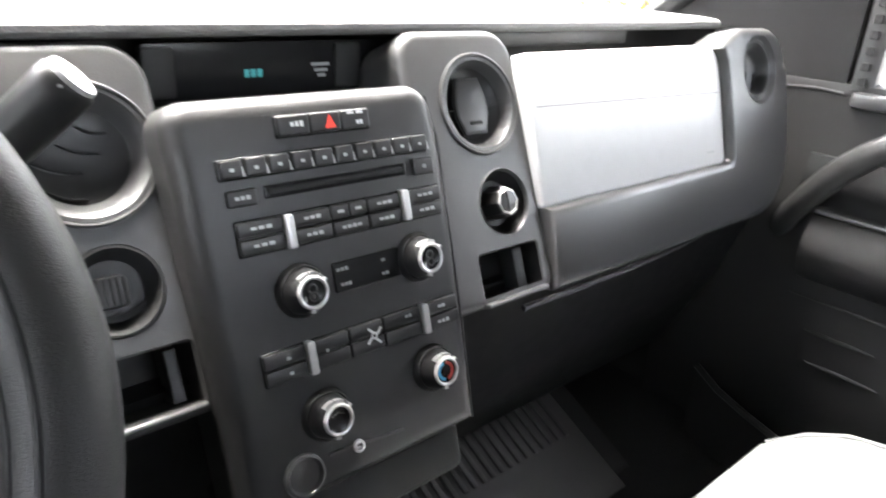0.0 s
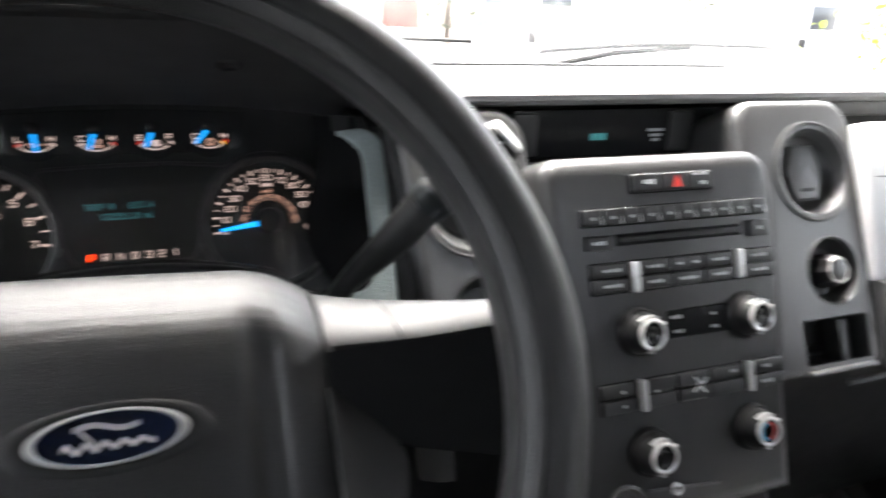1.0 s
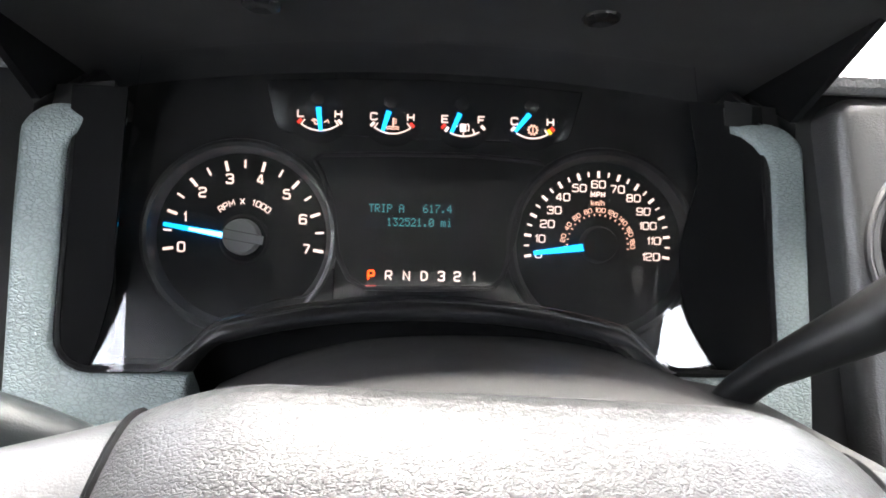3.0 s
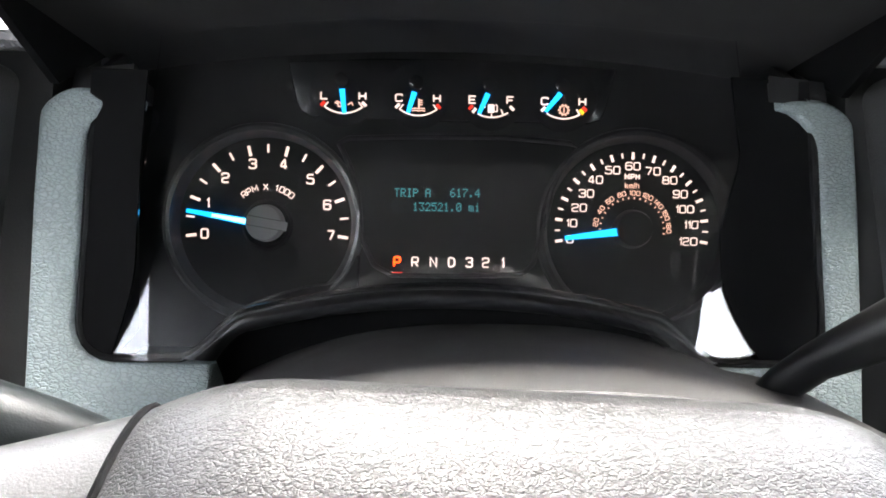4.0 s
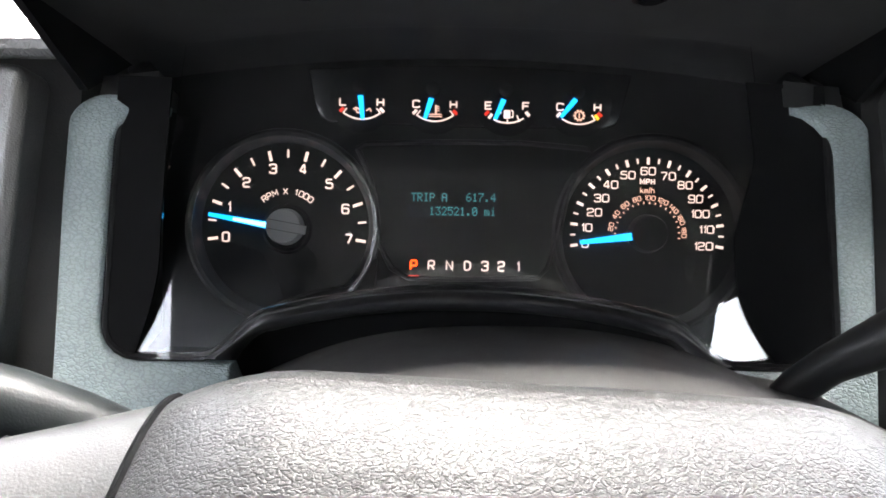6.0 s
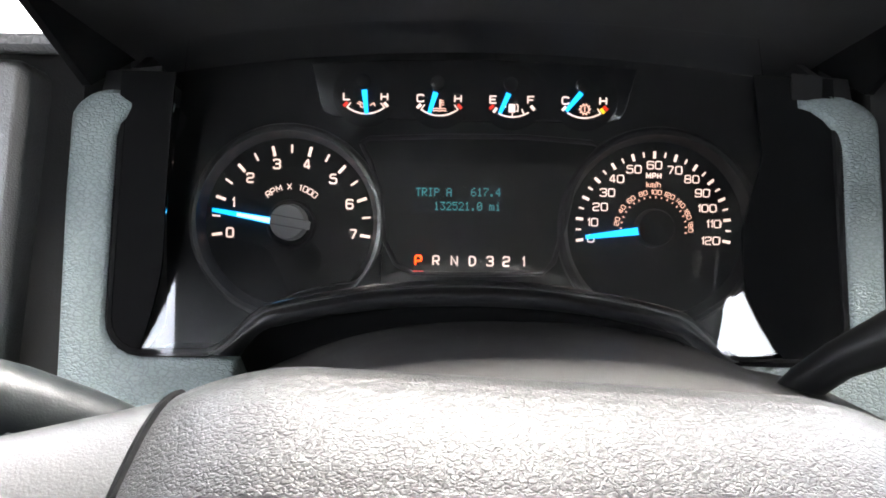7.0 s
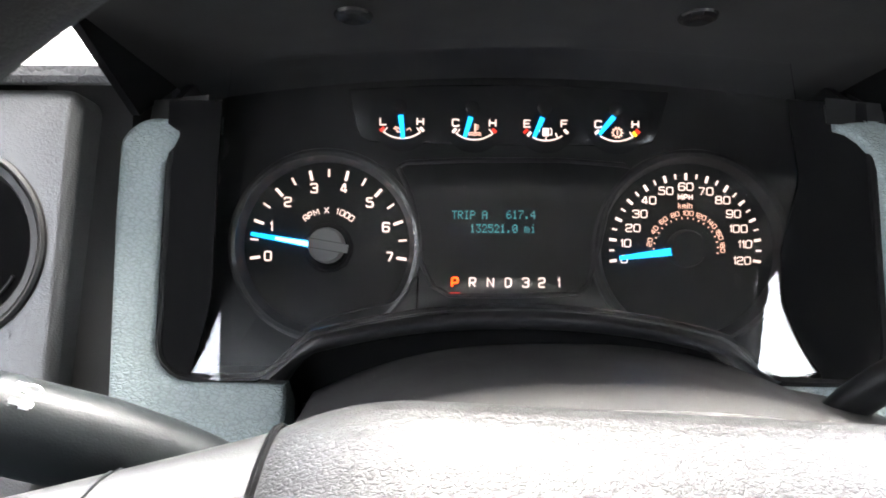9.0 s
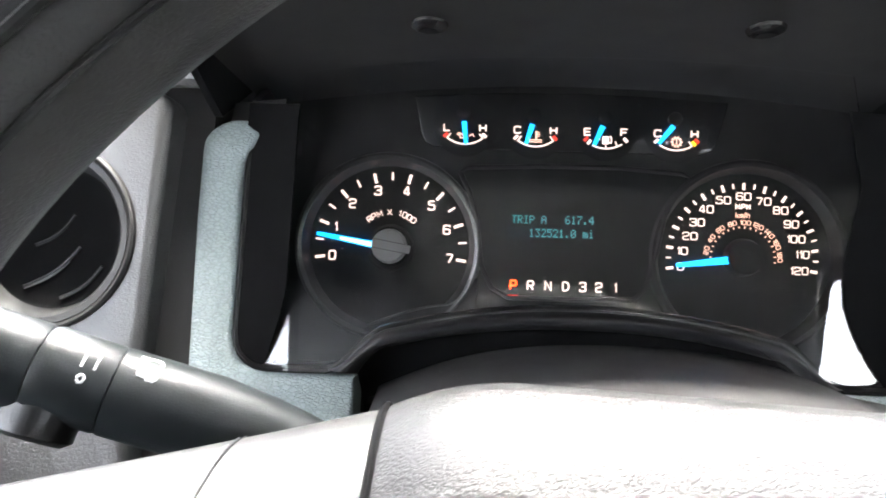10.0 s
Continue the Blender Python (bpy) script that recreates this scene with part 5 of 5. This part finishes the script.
# ---- steering wheel ----
sw = thing("steering_wheel", WH, "dark grey steering wheel with grained rim and padded hub", "steering wheel")
RIM_R, RIM_T = 0.172, 0.0168
bm = bmesh.new()
rows = []
N = 128
for k in range(N):
    a = 2 * math.pi * k / N
    grip = 1.0 + 0.05 * math.cos(2 * a) + 0.03 * math.cos(8 * a)
    ring = []
    for j in range(20):
        b = 2 * math.pi * j / 20
        rr = RIM_R + RIM_T * grip * math.cos(b)
        ring.append(bm.verts.new((rr * math.cos(a), rr * math.sin(a), RIM_T * 1.05 * grip * math.sin(b))))
    rows.append(ring)
for k in range(N):
    bridge(bm, rows[k], rows[(k + 1) % N])
part("rim", bm, RIM, sw, "grained black rim")
for off, rad, lab in ((118, 0.0012, "groove along the rim"), (150, 0.0009, "fine seam along the rim")):
    c = math.cos(radians(off)) * RIM_T * 1.0, math.sin(radians(off)) * RIM_T * 1.03
    grips = [1.0 + 0.05 * math.cos(2 * k * math.pi / 64) + 0.03 * math.cos(8 * k * math.pi / 64) for k in range(129)]
    ring = [((RIM_R + c[0] * g) * math.cos(2 * math.pi * k / 128), (RIM_R + c[0] * g) * math.sin(2 * math.pi * k / 128), c[1] * g) for k, g in enumerate(grips)]
    part("rim_seam", tube(ring, [rad] * 129, 8, caps=False), BLACK, sw, lab)


def pad_surface(a, b):
    """Hub cover: across (a), from its far top edge over the nose and down its face (b)."""
    prof = ((0.0430, -0.0980), (0.0532, -0.0835), (0.0568, -0.0738), (0.0576, -0.0685), (0.0570, -0.0640), (0.0555, -0.0595), (0.0532, -0.0555), (0.0500, -0.0512), (0.0452, -0.0462), (0.0396, -0.0412), (0.0335, -0.0366), (0.0285, -0.0338), (0.0235, -0.0322),
            (0.0170, -0.0313), (0.006, -0.0308), (-0.010, -0.0308), (-0.03, -0.031), (-0.07, -0.033), (-0.105, -0.040), (-0.118, -0.055))
    k = min(int(b * 19), 18)
    f = b * 19 - k
    v, n = lerp(prof[k][0], prof[k + 1][0], f), lerp(prof[k][1], prof[k + 1][1], f)
    u = lerp(-1, 1, a)
    q = abs(u)
    edge = max(0.0, (q - 0.60) / 0.40)
    v2 = v - ((0.0105 if u > 0 else 0.0078) * edge ** 1.9 if v > 0 else -0.012 * edge ** 2) - 0.0036 * u * min(1.0, max(0.0, v / 0.03))
    groove = math.exp(-((q - 0.69) / 0.085) ** 4) * min(1.0, max(0.0, (0.034 - v) / 0.02))
    return u * (0.0835 if u < 0 else 0.086) + 0.002 + 0.0015 * (1 - q) ** 2, v2, n - 0.0065 * edge ** 2.4 - 0.004 * q * q - 0.0045 * groove


part("hub_cover", sheet(pad_surface, 76, 76), LEATHER, sw, "padded grained vinyl hub cover")
for s in (-1, 1):
    # seam beside the cover, and the spoke
    seam = [Vector(pad_surface(1.0 if s > 0 else 0.0, j / 24)) + Vector((s * 0.0004, 0, -0.0008)) for j in range(25)]
    part("seam", tube(seam, [0.0014] * 25, 8), RETURN, sw, "dark seam beside the hub cover")

    def spoke_top(a, b):
        """Side spoke: along (a) to the rim, over (b) from back to front and down."""
        u = lerp(0.0850 + 0.002 * s - (0.0025 if s < 0 else 0.0), 0.166, a)
        v, n = pad_surface(1.0 if s > 0 else 0.0, 0.80 * b)[1:]
        rise = a ** 1.6
        fall = lerp(1.0, 0.57, a) if s < 0 else lerp(1.0, 0.50, a ** 0.9)
        return s * u, v * fall, lerp(n - 0.0004, n * 0.50 + 0.004, rise)
    part("spoke", sheet(spoke_top, 24, 30), SPOKE, sw, "satin grey spoke")
    part("spoke_joint", tube([Vector(spoke_top(0.40 + 0.10 * (j / 16) ** 2, j / 16)) + Vector((0, 0, 0.0001)) for j in range(17)], [0.0006] * 17, 6), STALK, sw, "fine joint where the rim's cover begins")

    def recess(a, b):
        """Dark switch plate let into the spoke's face, a little proud of it."""
        p = Vector(spoke_top(lerp(0.06, 0.97, a), lerp(0.82, 1.0, b)))
        return tuple(p + Vector((0, 0.0004, 0.0012)))
    part("switch_plate", sheet(recess, 12, 8, thick=0.001, way=(0, 0, -1)), RETURN, sw, "dark switch plate in the spoke")

    def skirt(a, b):
        """Blank dark sheet put in for the shaded opening under the spoke, back to the rim."""
        return s * lerp(0.088, 0.160, a), lerp(0.006, -0.030 - 0.020 * a, b), lerp(-0.030, -0.012, a) - 0.016 * b
    part("opening_shade", sheet(skirt, 10, 8, thick=0.003, way=(0, 0, -1)), RETURN, sw, "black sheet filling the shaded opening below the spoke")

    def low(a, b):
        """Lower spoke: a tapering plate that leaves the hub's side and runs down to the rim."""
        v = lerp(-0.008, -0.150, b)
        out = lerp(0.0895, 0.118, min(1.0, b / 0.22)) if b < 0.22 else lerp(0.118, 0.092, (b - 0.22) / 0.78)
        return s * lerp(lerp(0.087, 0.045, max(0.0, (b - 0.45) / 0.55)), out, a), v, lerp(-0.036, -0.018, b) - 0.004 * a * a
    part("lower_spoke", sheet(low, 10, 16, thick=0.010, way=(0, 0, -1)), SPOKE, sw, "grey lower spoke")
# oval badge
em = part("emblem", lathe([(0.0, 0.0012), (0.0265, 0.0012), (0.0268, 0.0)], 48), BLUE_EMBLEM, sw, "blue oval badge with a bright rim")
em.matrix_basis = Matrix.Translation((0.0022, -0.0145, -0.0305)) @ pose(0, 0, 0, -2, 0, 0) @ Matrix.Diagonal((0.945, 0.345, 1, 1))
part("emblem_rim", lathe([(0.0262, 0.0008), (0.0270, 0.0024), (0.0296, 0.0022), (0.0305, 0.0)], 56), SILVER, em, "bright silver rim")
def ribbon(pts, w, n0, n1, bm):
    up = [(x, y + w / 2) for x, y in pts]
    lo = [(x, y - w / 2) for x, y in pts]
    return prism(lo + up[::-1], n0, n1, bm)


for pts, w in (([(-0.017 + 0.034 * k / 20, -0.0085 + 0.0050 * math.sin(k * 1.55) * (1 - k / 40)) for k in range(21)], 0.0062),
               ([(-0.0125 + 0.024 * k / 10, 0.0115 + 0.0035 * math.sin(k * 0.62)) for k in range(11)], 0.0060),
               ([(-0.0105 + 0.006 * k / 6, 0.010 - 0.018 * k / 6) for k in range(7)], 0.0045)):
    part("emblem_stroke", ribbon(pts, w, 0.0012, 0.0018, bmesh.new()), SCRIPT, em, "pale flowing stroke")
part("emblem_well", lathe([(0.0300, 0.0002), (0.0345, 0.0012), (0.0400, -0.0004)], 48), BLACK, em)

# ---- levers on the column ----
gl_path = [(0.126, -0.124, 1.300), (0.131, -0.126, 1.318), (0.137, -0.130, 1.3345), (0.1445, -0.136, 1.3485), (0.154, -0.1430, 1.3605), (0.170, -0.1545, 1.3805), (0.1885, -0.1660, 1.4065)]
lv = thing("gear_lever", pose(0.126, -0.124, 1.300), "black column gear lever with a grey ribbed collar", "gear lever")
LVI = lv.matrix_world.inverted()


def lpart(name, bm, mat, label=""):
    bmesh.ops.transform(bm, matrix=LVI, verts=bm.verts)
    return part(name, bm, mat, lv, label)


lpart("arm", tube(gl_path, [0.0098, 0.0090, 0.0078, 0.0078, 0.0094, 0.0118, 0.0133], 22), LEVER)
a0, a1 = Vector(gl_path[-1]), Vector((0.233, -0.187, 1.452))
d = (a1 - a0).normalized()
lpart("collar", tube([a0 - d * 0.001, a0 + d * 0.001, a0 + d * 0.010, a0 + d * 0.012], [0.0132, 0.0142, 0.0144, 0.0136], 22), STALK, "grey ribbed collar")
for k in range(6):
    side = d.orthogonal().normalized()
    side.rotate(Matrix.Rotation(radians(60 * k), 4, d))
    lpart("collar_rib", tube([a0 + side * 0.0128, a0 + d * 0.011 + side * 0.0130], [0.0022, 0.0022], 8), STALK)
lpart("knob", tube([a0 + d * 0.012, a0 + d * 0.016, a1 - d * 0.008, a1 - d * 0.002, a1], [0.0130, 0.0138, 0.0146, 0.0142, 0.0126], 24), LEVER)
lpart("end_cap", tube([a1, a1 + d * 0.0025, a1 + d * 0.0032], [0.0126, 0.0122, 0.0100], 24), SILVER, "bright end cap")
lm = bmesh.new()
sd = d.cross(Vector((0, 0, 1))).normalized()
for k in range(3):
    c = a1 - d * (0.010 + 0.008 * k) - d.cross(sd) * -0.0 + Vector((0, -1, 0.45)).normalized() * 0.0136
    tube([c - sd * 0.003, c + sd * 0.003], [0.0010, 0.0010], 6, lm)
lpart("knob_mark", lm, MARK)

ts = thing("turn_signal_stalk", pose(-0.0578, -0.2114, 1.3469), "dark grey indicator stalk with white symbols", "stalk")
TSI = ts.matrix_world.inverted()
S0, S1 = Vector((-0.0578, -0.2114, 1.3469)), Vector((-0.1890, -0.2356, 1.4052))
SK = 0.75  # its size against the sketch below
sdv = (S1 - S0).normalized()


def spoint(s):
    return S0 + sdv * (s * SK)


def tpart(name, bm, mat, label=""):
    bmesh.ops.transform(bm, matrix=TSI, verts=bm.verts)
    return part(name, bm, mat, ts, label)


tpart("arm", tube([spoint(s) for s in (0, 0.036, 0.047, 0.056, 0.066, 0.080, 0.103, 0.140)], [q * SK for q in (0.005, 0.0062, 0.0090, 0.0112, 0.0132, 0.0153, 0.0172, 0.0168)], 26), STALK)
tpart("collar", tube([spoint(s) for s in (0.1405, 0.142, 0.165, 0.1665)], [q * SK for q in (0.0162, 0.0168, 0.0169, 0.0163)], 26), STALK, "turning collar")
tpart("end", tube([spoint(s) for s in (0.167, 0.169, 0.216, 0.226, 0.230)], [q * SK for q in (0.0162, 0.0168, 0.0170, 0.0150, 0.009)], 26), STALK)
side = sdv.cross(Vector((0, 0, 1))).normalized() * -1
if side.y > 0:
    side = -side
upv = side.cross(sdv).normalized()
if upv.z < 0:
    upv = -upv


def on_stalk(s, ang, r=0.0163):
    return spoint(s) + (side * math.cos(radians(ang)) + upv * math.sin(radians(ang))) * (r * SK)


for ang in (77, 82, 87, 92):  # lamp outline with rays
    tpart("symbol", tube([on_stalk(0.1318, ang, 0.0169), on_stalk(0.1345, ang, 0.0169)], [0.0002, 0.0002], 6), WHITE_MARK, "white printed ray")
pts = [on_stalk(0.1262 + 0.0024 * (1 - math.cos(radians(a))) + (0.0008 if 100 < a < 260 else 0.0), 84.5 + 8 * math.sin(radians(a)), 0.0170) for a in range(0, 361, 20)]
tpart("symbol", tube(pts, [0.00028] * len(pts), 6), WHITE_MARK, "white printed lamp outline")
for d0, d1, ang, w in ((0.1262, 0.1335, 62, 0.0008), (0.1270, 0.1300, 58, 0.0006), (0.1270, 0.1300, 66, 0.0006)):  # solid arrow
    tpart("symbol", tube([on_stalk(d0, ang, 0.0166), on_stalk(d1, ang, 0.0166)], [w, w], 8), WHITE_MARK, "white printed arrow")
for s2 in (0.147, 0.1515):
    tpart("symbol", tube([on_stalk(s2, 50 + 4 * k, 0.0168) for k in range(6)], [0.0004] * 6, 6), MARK, "pale printed bar")
tpart("symbol", tube([on_stalk(0.150 + 0.0012 * math.cos(k), 36 + 5 * math.sin(k), 0.0168) for k in range(7)], [0.0004] * 7, 6), MARK, "pale printed ring")
tpart("wash_button", tube([spoint(0.160) - (upv * 0.010 - side * 0.004) * SK, spoint(0.160) - (upv * 0.020 - side * 0.010) * SK, spoint(0.160) - (upv * 0.022 - side * 0.0115) * SK], [0.0105, 0.0105, 0.008], 24), LEVER, "round push button under the stalk")

# ---- passenger seat and floor mat ----
st = thing("passenger_seat", pose(0.77, -0.565, 0.80), "light grey cloth passenger seat", "seat")


def cushion(a, b):
    x = lerp(-0.27, 0.27, a)
    q = abs(2 * a - 1)
    y = lerp(0.265, -0.30, b)
    z = 0.215 - 0.05 * max(0, (0.22 - b) / 0.22) ** 2 - 0.05 * max(0, (q - 0.75) / 0.25) ** 2 + 0.012 * math.cos(2 * math.pi * a) * min(1, b * 3)
    return x * (1 - 0.12 * max(0, (0.2 - b) / 0.2) ** 2), y, z


part("cushion", sheet(cushion, 28, 24, thick=0.15, way=(0, -0.1, -1)), SEAT, st)
part("piping", tube([Vector(cushion(0.92, b / 14)) + Vector((0.004, 0, 0.001)) for b in range(15)], [0.003] * 15, 8), SEAT, st)
part("seat_base", block(0.46, 0.45, 0.13, 0, -0.03, -0.03, 0.02), BLACK, st)

mat = thing("floor_mat", pose(0.78, 0.02, 0.835, 24, 0, 0), "black ribbed rubber floor mat in the passenger footwell", "floor mat")
part("mat_sheet", block(0.36, 0.30, 0.012, 0, -0.06, -0.012, 0.004), RUBBER, mat)
for k in range(17):
    part("rib", block(0.009, 0.135, 0.008, -0.15 + 0.0185 * k, 0.02, -0.001, 0.003), RUBBER, mat)
solo("floor_hump", sheet(lambda a, b: (lerp(0.12, 0.68, a), lerp(-1.2, 0.42, b), 0.775 + 0.06 * math.sin(math.pi * a)), 12, 8, thick=0.05), CARPET, IDENT, "dark carpeted transmission hump", "floor", kind="structure")
solo("footwell_slope", sheet(lambda a, b: (lerp(0.60, 1.0, a), lerp(-0.10, 0.20, b), 0.775 + 0.14 * b), 4, 4, thick=0.02), CARPET, IDENT, "dark carpeted footwell slope", "floor", kind="structure")

# ---- outside: bonnet, wipers, car park ----
solo("bonnet", sheet(lambda a, b: (lerp(MID - 0.85, MID + 0.85, a), lerp(0.70, 1.85, b), 1.395 + 0.035 * math.sin(math.pi * a) ** 0.6 + 0.02 * math.exp(-((a - 0.5) / 0.16) ** 4) - 0.10 * b * b), 24, 10, thick=0.03), PAINT, IDENT, "white bonnet with a raised middle", "bonnet")
solo("cowl_grille", sheet(lambda a, b: (lerp(MID - 0.83, MID + 0.83, a), lerp(0.57, 0.71, b), 1.40 + 0.012 * math.sin(math.pi * a)), 20, 4, thick=0.02), BLACK, IDENT, "black plastic cowl below the windscreen", "cowl")


def wiper(x0, x1, label):
    t = thing("wiper", pose(x0, 0.615, 1.445), label, "wiper", "windscreen wipers")
    L = x1 - x0
    part("arm", tube([(0, 0, 0), (L * 0.3, -0.03, 0.034), (L * 0.6, -0.048, 0.046)], [0.007, 0.006, 0.004], 8), BLACK, t)
    part("blade", tube([(L * k / 10, -0.030 - 0.026 * (k / 10), 0.034 + 0.010 * math.sin(math.pi * k / 10) + 0.014 * (k / 10)) for k in range(11)], [0.0045] * 11, 8), BLACK, t)
    part("pivot", lathe([(0.014, -0.01), (0.013, 0.008), (0.0, 0.012)], 16), BLACK, t)


wiper(-0.05, 0.52, "black windscreen wiper parked on the glass")
wiper(0.66, 1.20, "black windscreen wiper parked on the glass")

solo("ground", sheet(lambda a, b: (lerp(-400, 400, a), lerp(-400, 400, b), 0.0), 8, 8), ASPHALT, IDENT, "grey asphalt car park", "ground", kind="structure")


def parked_van(x, y, turn, h, length, label):
    t = thing("parked_van", pose(x, y, 0, 0, 0, turn), label, "van", "parked vehicles")
    prof = [(-length / 2, 0.35), (length / 2, 0.35), (length / 2, 0.95), (length / 2 - 0.15, 1.05), (length / 2 - 1.0, 1.2), (length / 2 - 1.55, h - 0.12), (length / 2 - 1.9, h), (-length / 2 + 0.15, h), (-length / 2, h - 0.2)]
    bm = plate(prof, (), 1.9, 0.08)
    bmesh.ops.transform(bm, matrix=pose(0, 0, 0, 90, 0, 0) @ Matrix.Translation((0, 0, 0.95)), verts=bm.verts)
    part("body", bm, PAINT, t)
    wsn = [(length / 2 - 1.06, 1.24), (length / 2 - 1.52, h - 0.16)]
    part("windscreen", sheet(lambda a, b: (lerp(wsn[0][0], wsn[1][0], b) + 0.03, lerp(-0.78, 0.78, a), lerp(wsn[0][1], wsn[1][1], b) + 0.03), 4, 4, thick=0.02, way=(-0.8, 0, -0.6)), CARGLASS, t)
    for s in (-1, 1):
        part("side_window", block(0.75, 0.02, 0.5, length / 2 - 2.05, s * 0.955, h - 0.75, 0.006), CARGLASS, t)
        part("headlight", block(0.05, 0.3, 0.18, length / 2 - 0.01, s * 0.7, 0.78, 0.02), CHROME, t)
        part("mirror", block(0.12, 0.2, 0.2, length / 2 - 1.45, s * 1.08, 1.25, 0.03), BLACK, t)
        for wx in (length / 2 - 0.8, -length / 2 + 0.9):
            wl = part("wheel", lathe([(0.0, 0.10), (0.2, 0.10), (0.33, 0.09), (0.35, 0.0), (0.33, -0.09), (0.0, -0.10)], 24), TYRE, t)
            wl.matrix_basis = Matrix.Translation((wx, s * 0.88, 0.35)) @ pose(0, 0, 0, 90, 0, 0)
    return t


parked_van(7.4, 13.0, 184, 2.7, 4.9, "white van parked across the lane")
parked_van(14.0, 12.5, 176, 2.4, 4.8, "white van parked facing the truck")
parked_van(-1.0, 17.0, -95, 2.2, 4.8, "white van parked further off")
sg = thing("red_sign", pose(4.0, 12.5, 0), "red board on a post by the car park", "sign")
part("board", block(0.72, 0.05, 0.60, 0, 0, 1.48, 0.01), RED_PAINT, sg)
part("post", tube([(0, 0.04, 0), (0, 0.04, 1.5)], [0.04, 0.04], 10), SILVER, sg)
for x in (-6.3, -5.5, 9.9, 16.0):
    po = thing("lamp_post", pose(x, 14.0, 0), "pale street lamp post", "post", "posts by the car park")
    part("shaft", tube([(0, 0, 0), (0, 0, 5.0)], [0.09, 0.06], 12), SILVER, po)
    part("foot", block(0.3, 0.3, 0.25, 0, 0, 0, 0.03), ASPHALT, po)


def tree(x, y, h, spread, leaf, seed, label):
    rnd = random.Random(seed)
    t = thing("tree", pose(x, y, 0), label, "tree", "trees behind the car park")
    bm = bmesh.new()
    tube([(0, 0, 0), (0.05, 0, h * 0.3), (0.1 * rnd.uniform(-1, 1), 0.1, h * 0.65)], [h * 0.035, h * 0.025, h * 0.01], 8, bm)
    tips = []
    for k in range(9):
        a, z = rnd.uniform(0, 6.28), h * rnd.uniform(0.25, 0.6)
        tip = (math.cos(a) * spread * rnd.uniform(0.5, 0.9), math.sin(a) * spread * rnd.uniform(0.5, 0.9), z + h * rnd.uniform(0.1, 0.3))
        tube([(0.03, 0, z), tip], [h * 0.012, h * 0.004], 6, bm)
        tips.append(tip)
    part("trunk", bm, BARK, t)
    verts, faces = [], []
    for k in range(2600):
        c = Vector(rnd.choice(tips)) + Vector((rnd.gauss(0, 1), rnd.gauss(0, 1), rnd.gauss(0, 0.8))) * spread * 0.30
        q = Euler((rnd.uniform(0, 6.3), rnd.uniform(0, 6.3), rnd.uniform(0, 6.3))).to_matrix()
        s = h * rnd.uniform(0.012, 0.026)
        i = len(verts)
        verts += [tuple(c + q @ Vector(p) * s) for p in ((-1, 0, 0), (0, -0.6, 0.1), (1.2, 0, 0), (0, 0.6, 0.1))]
        faces.append((i, i + 1, i + 2, i + 3))
    me = bpy.data.meshes.new("crown")
    me.from_pydata(verts, [], faces)
    me.materials.append(leaf)
    ob = new("crown", me)
    ob.parent = t
    tagged(ob, kind="stuff")


for k, (x, y, h, s) in enumerate(((-9, 24, 8, 3.2), (-3, 27, 9, 3.6), (3.5, 25, 8, 3.3), (10, 26, 9, 3.8), (17, 25, 8, 3.4), (24, 23, 9, 3.8), (31, 20, 8, 3.4))):
    tree(x, y, h, s, LEAF, 10 + k, "leafy green tree behind the car park")
tree(9.6, 5.4, 3.0, 1.5, LIME, 77, "sunlit yellow-green shrub beside the lane")
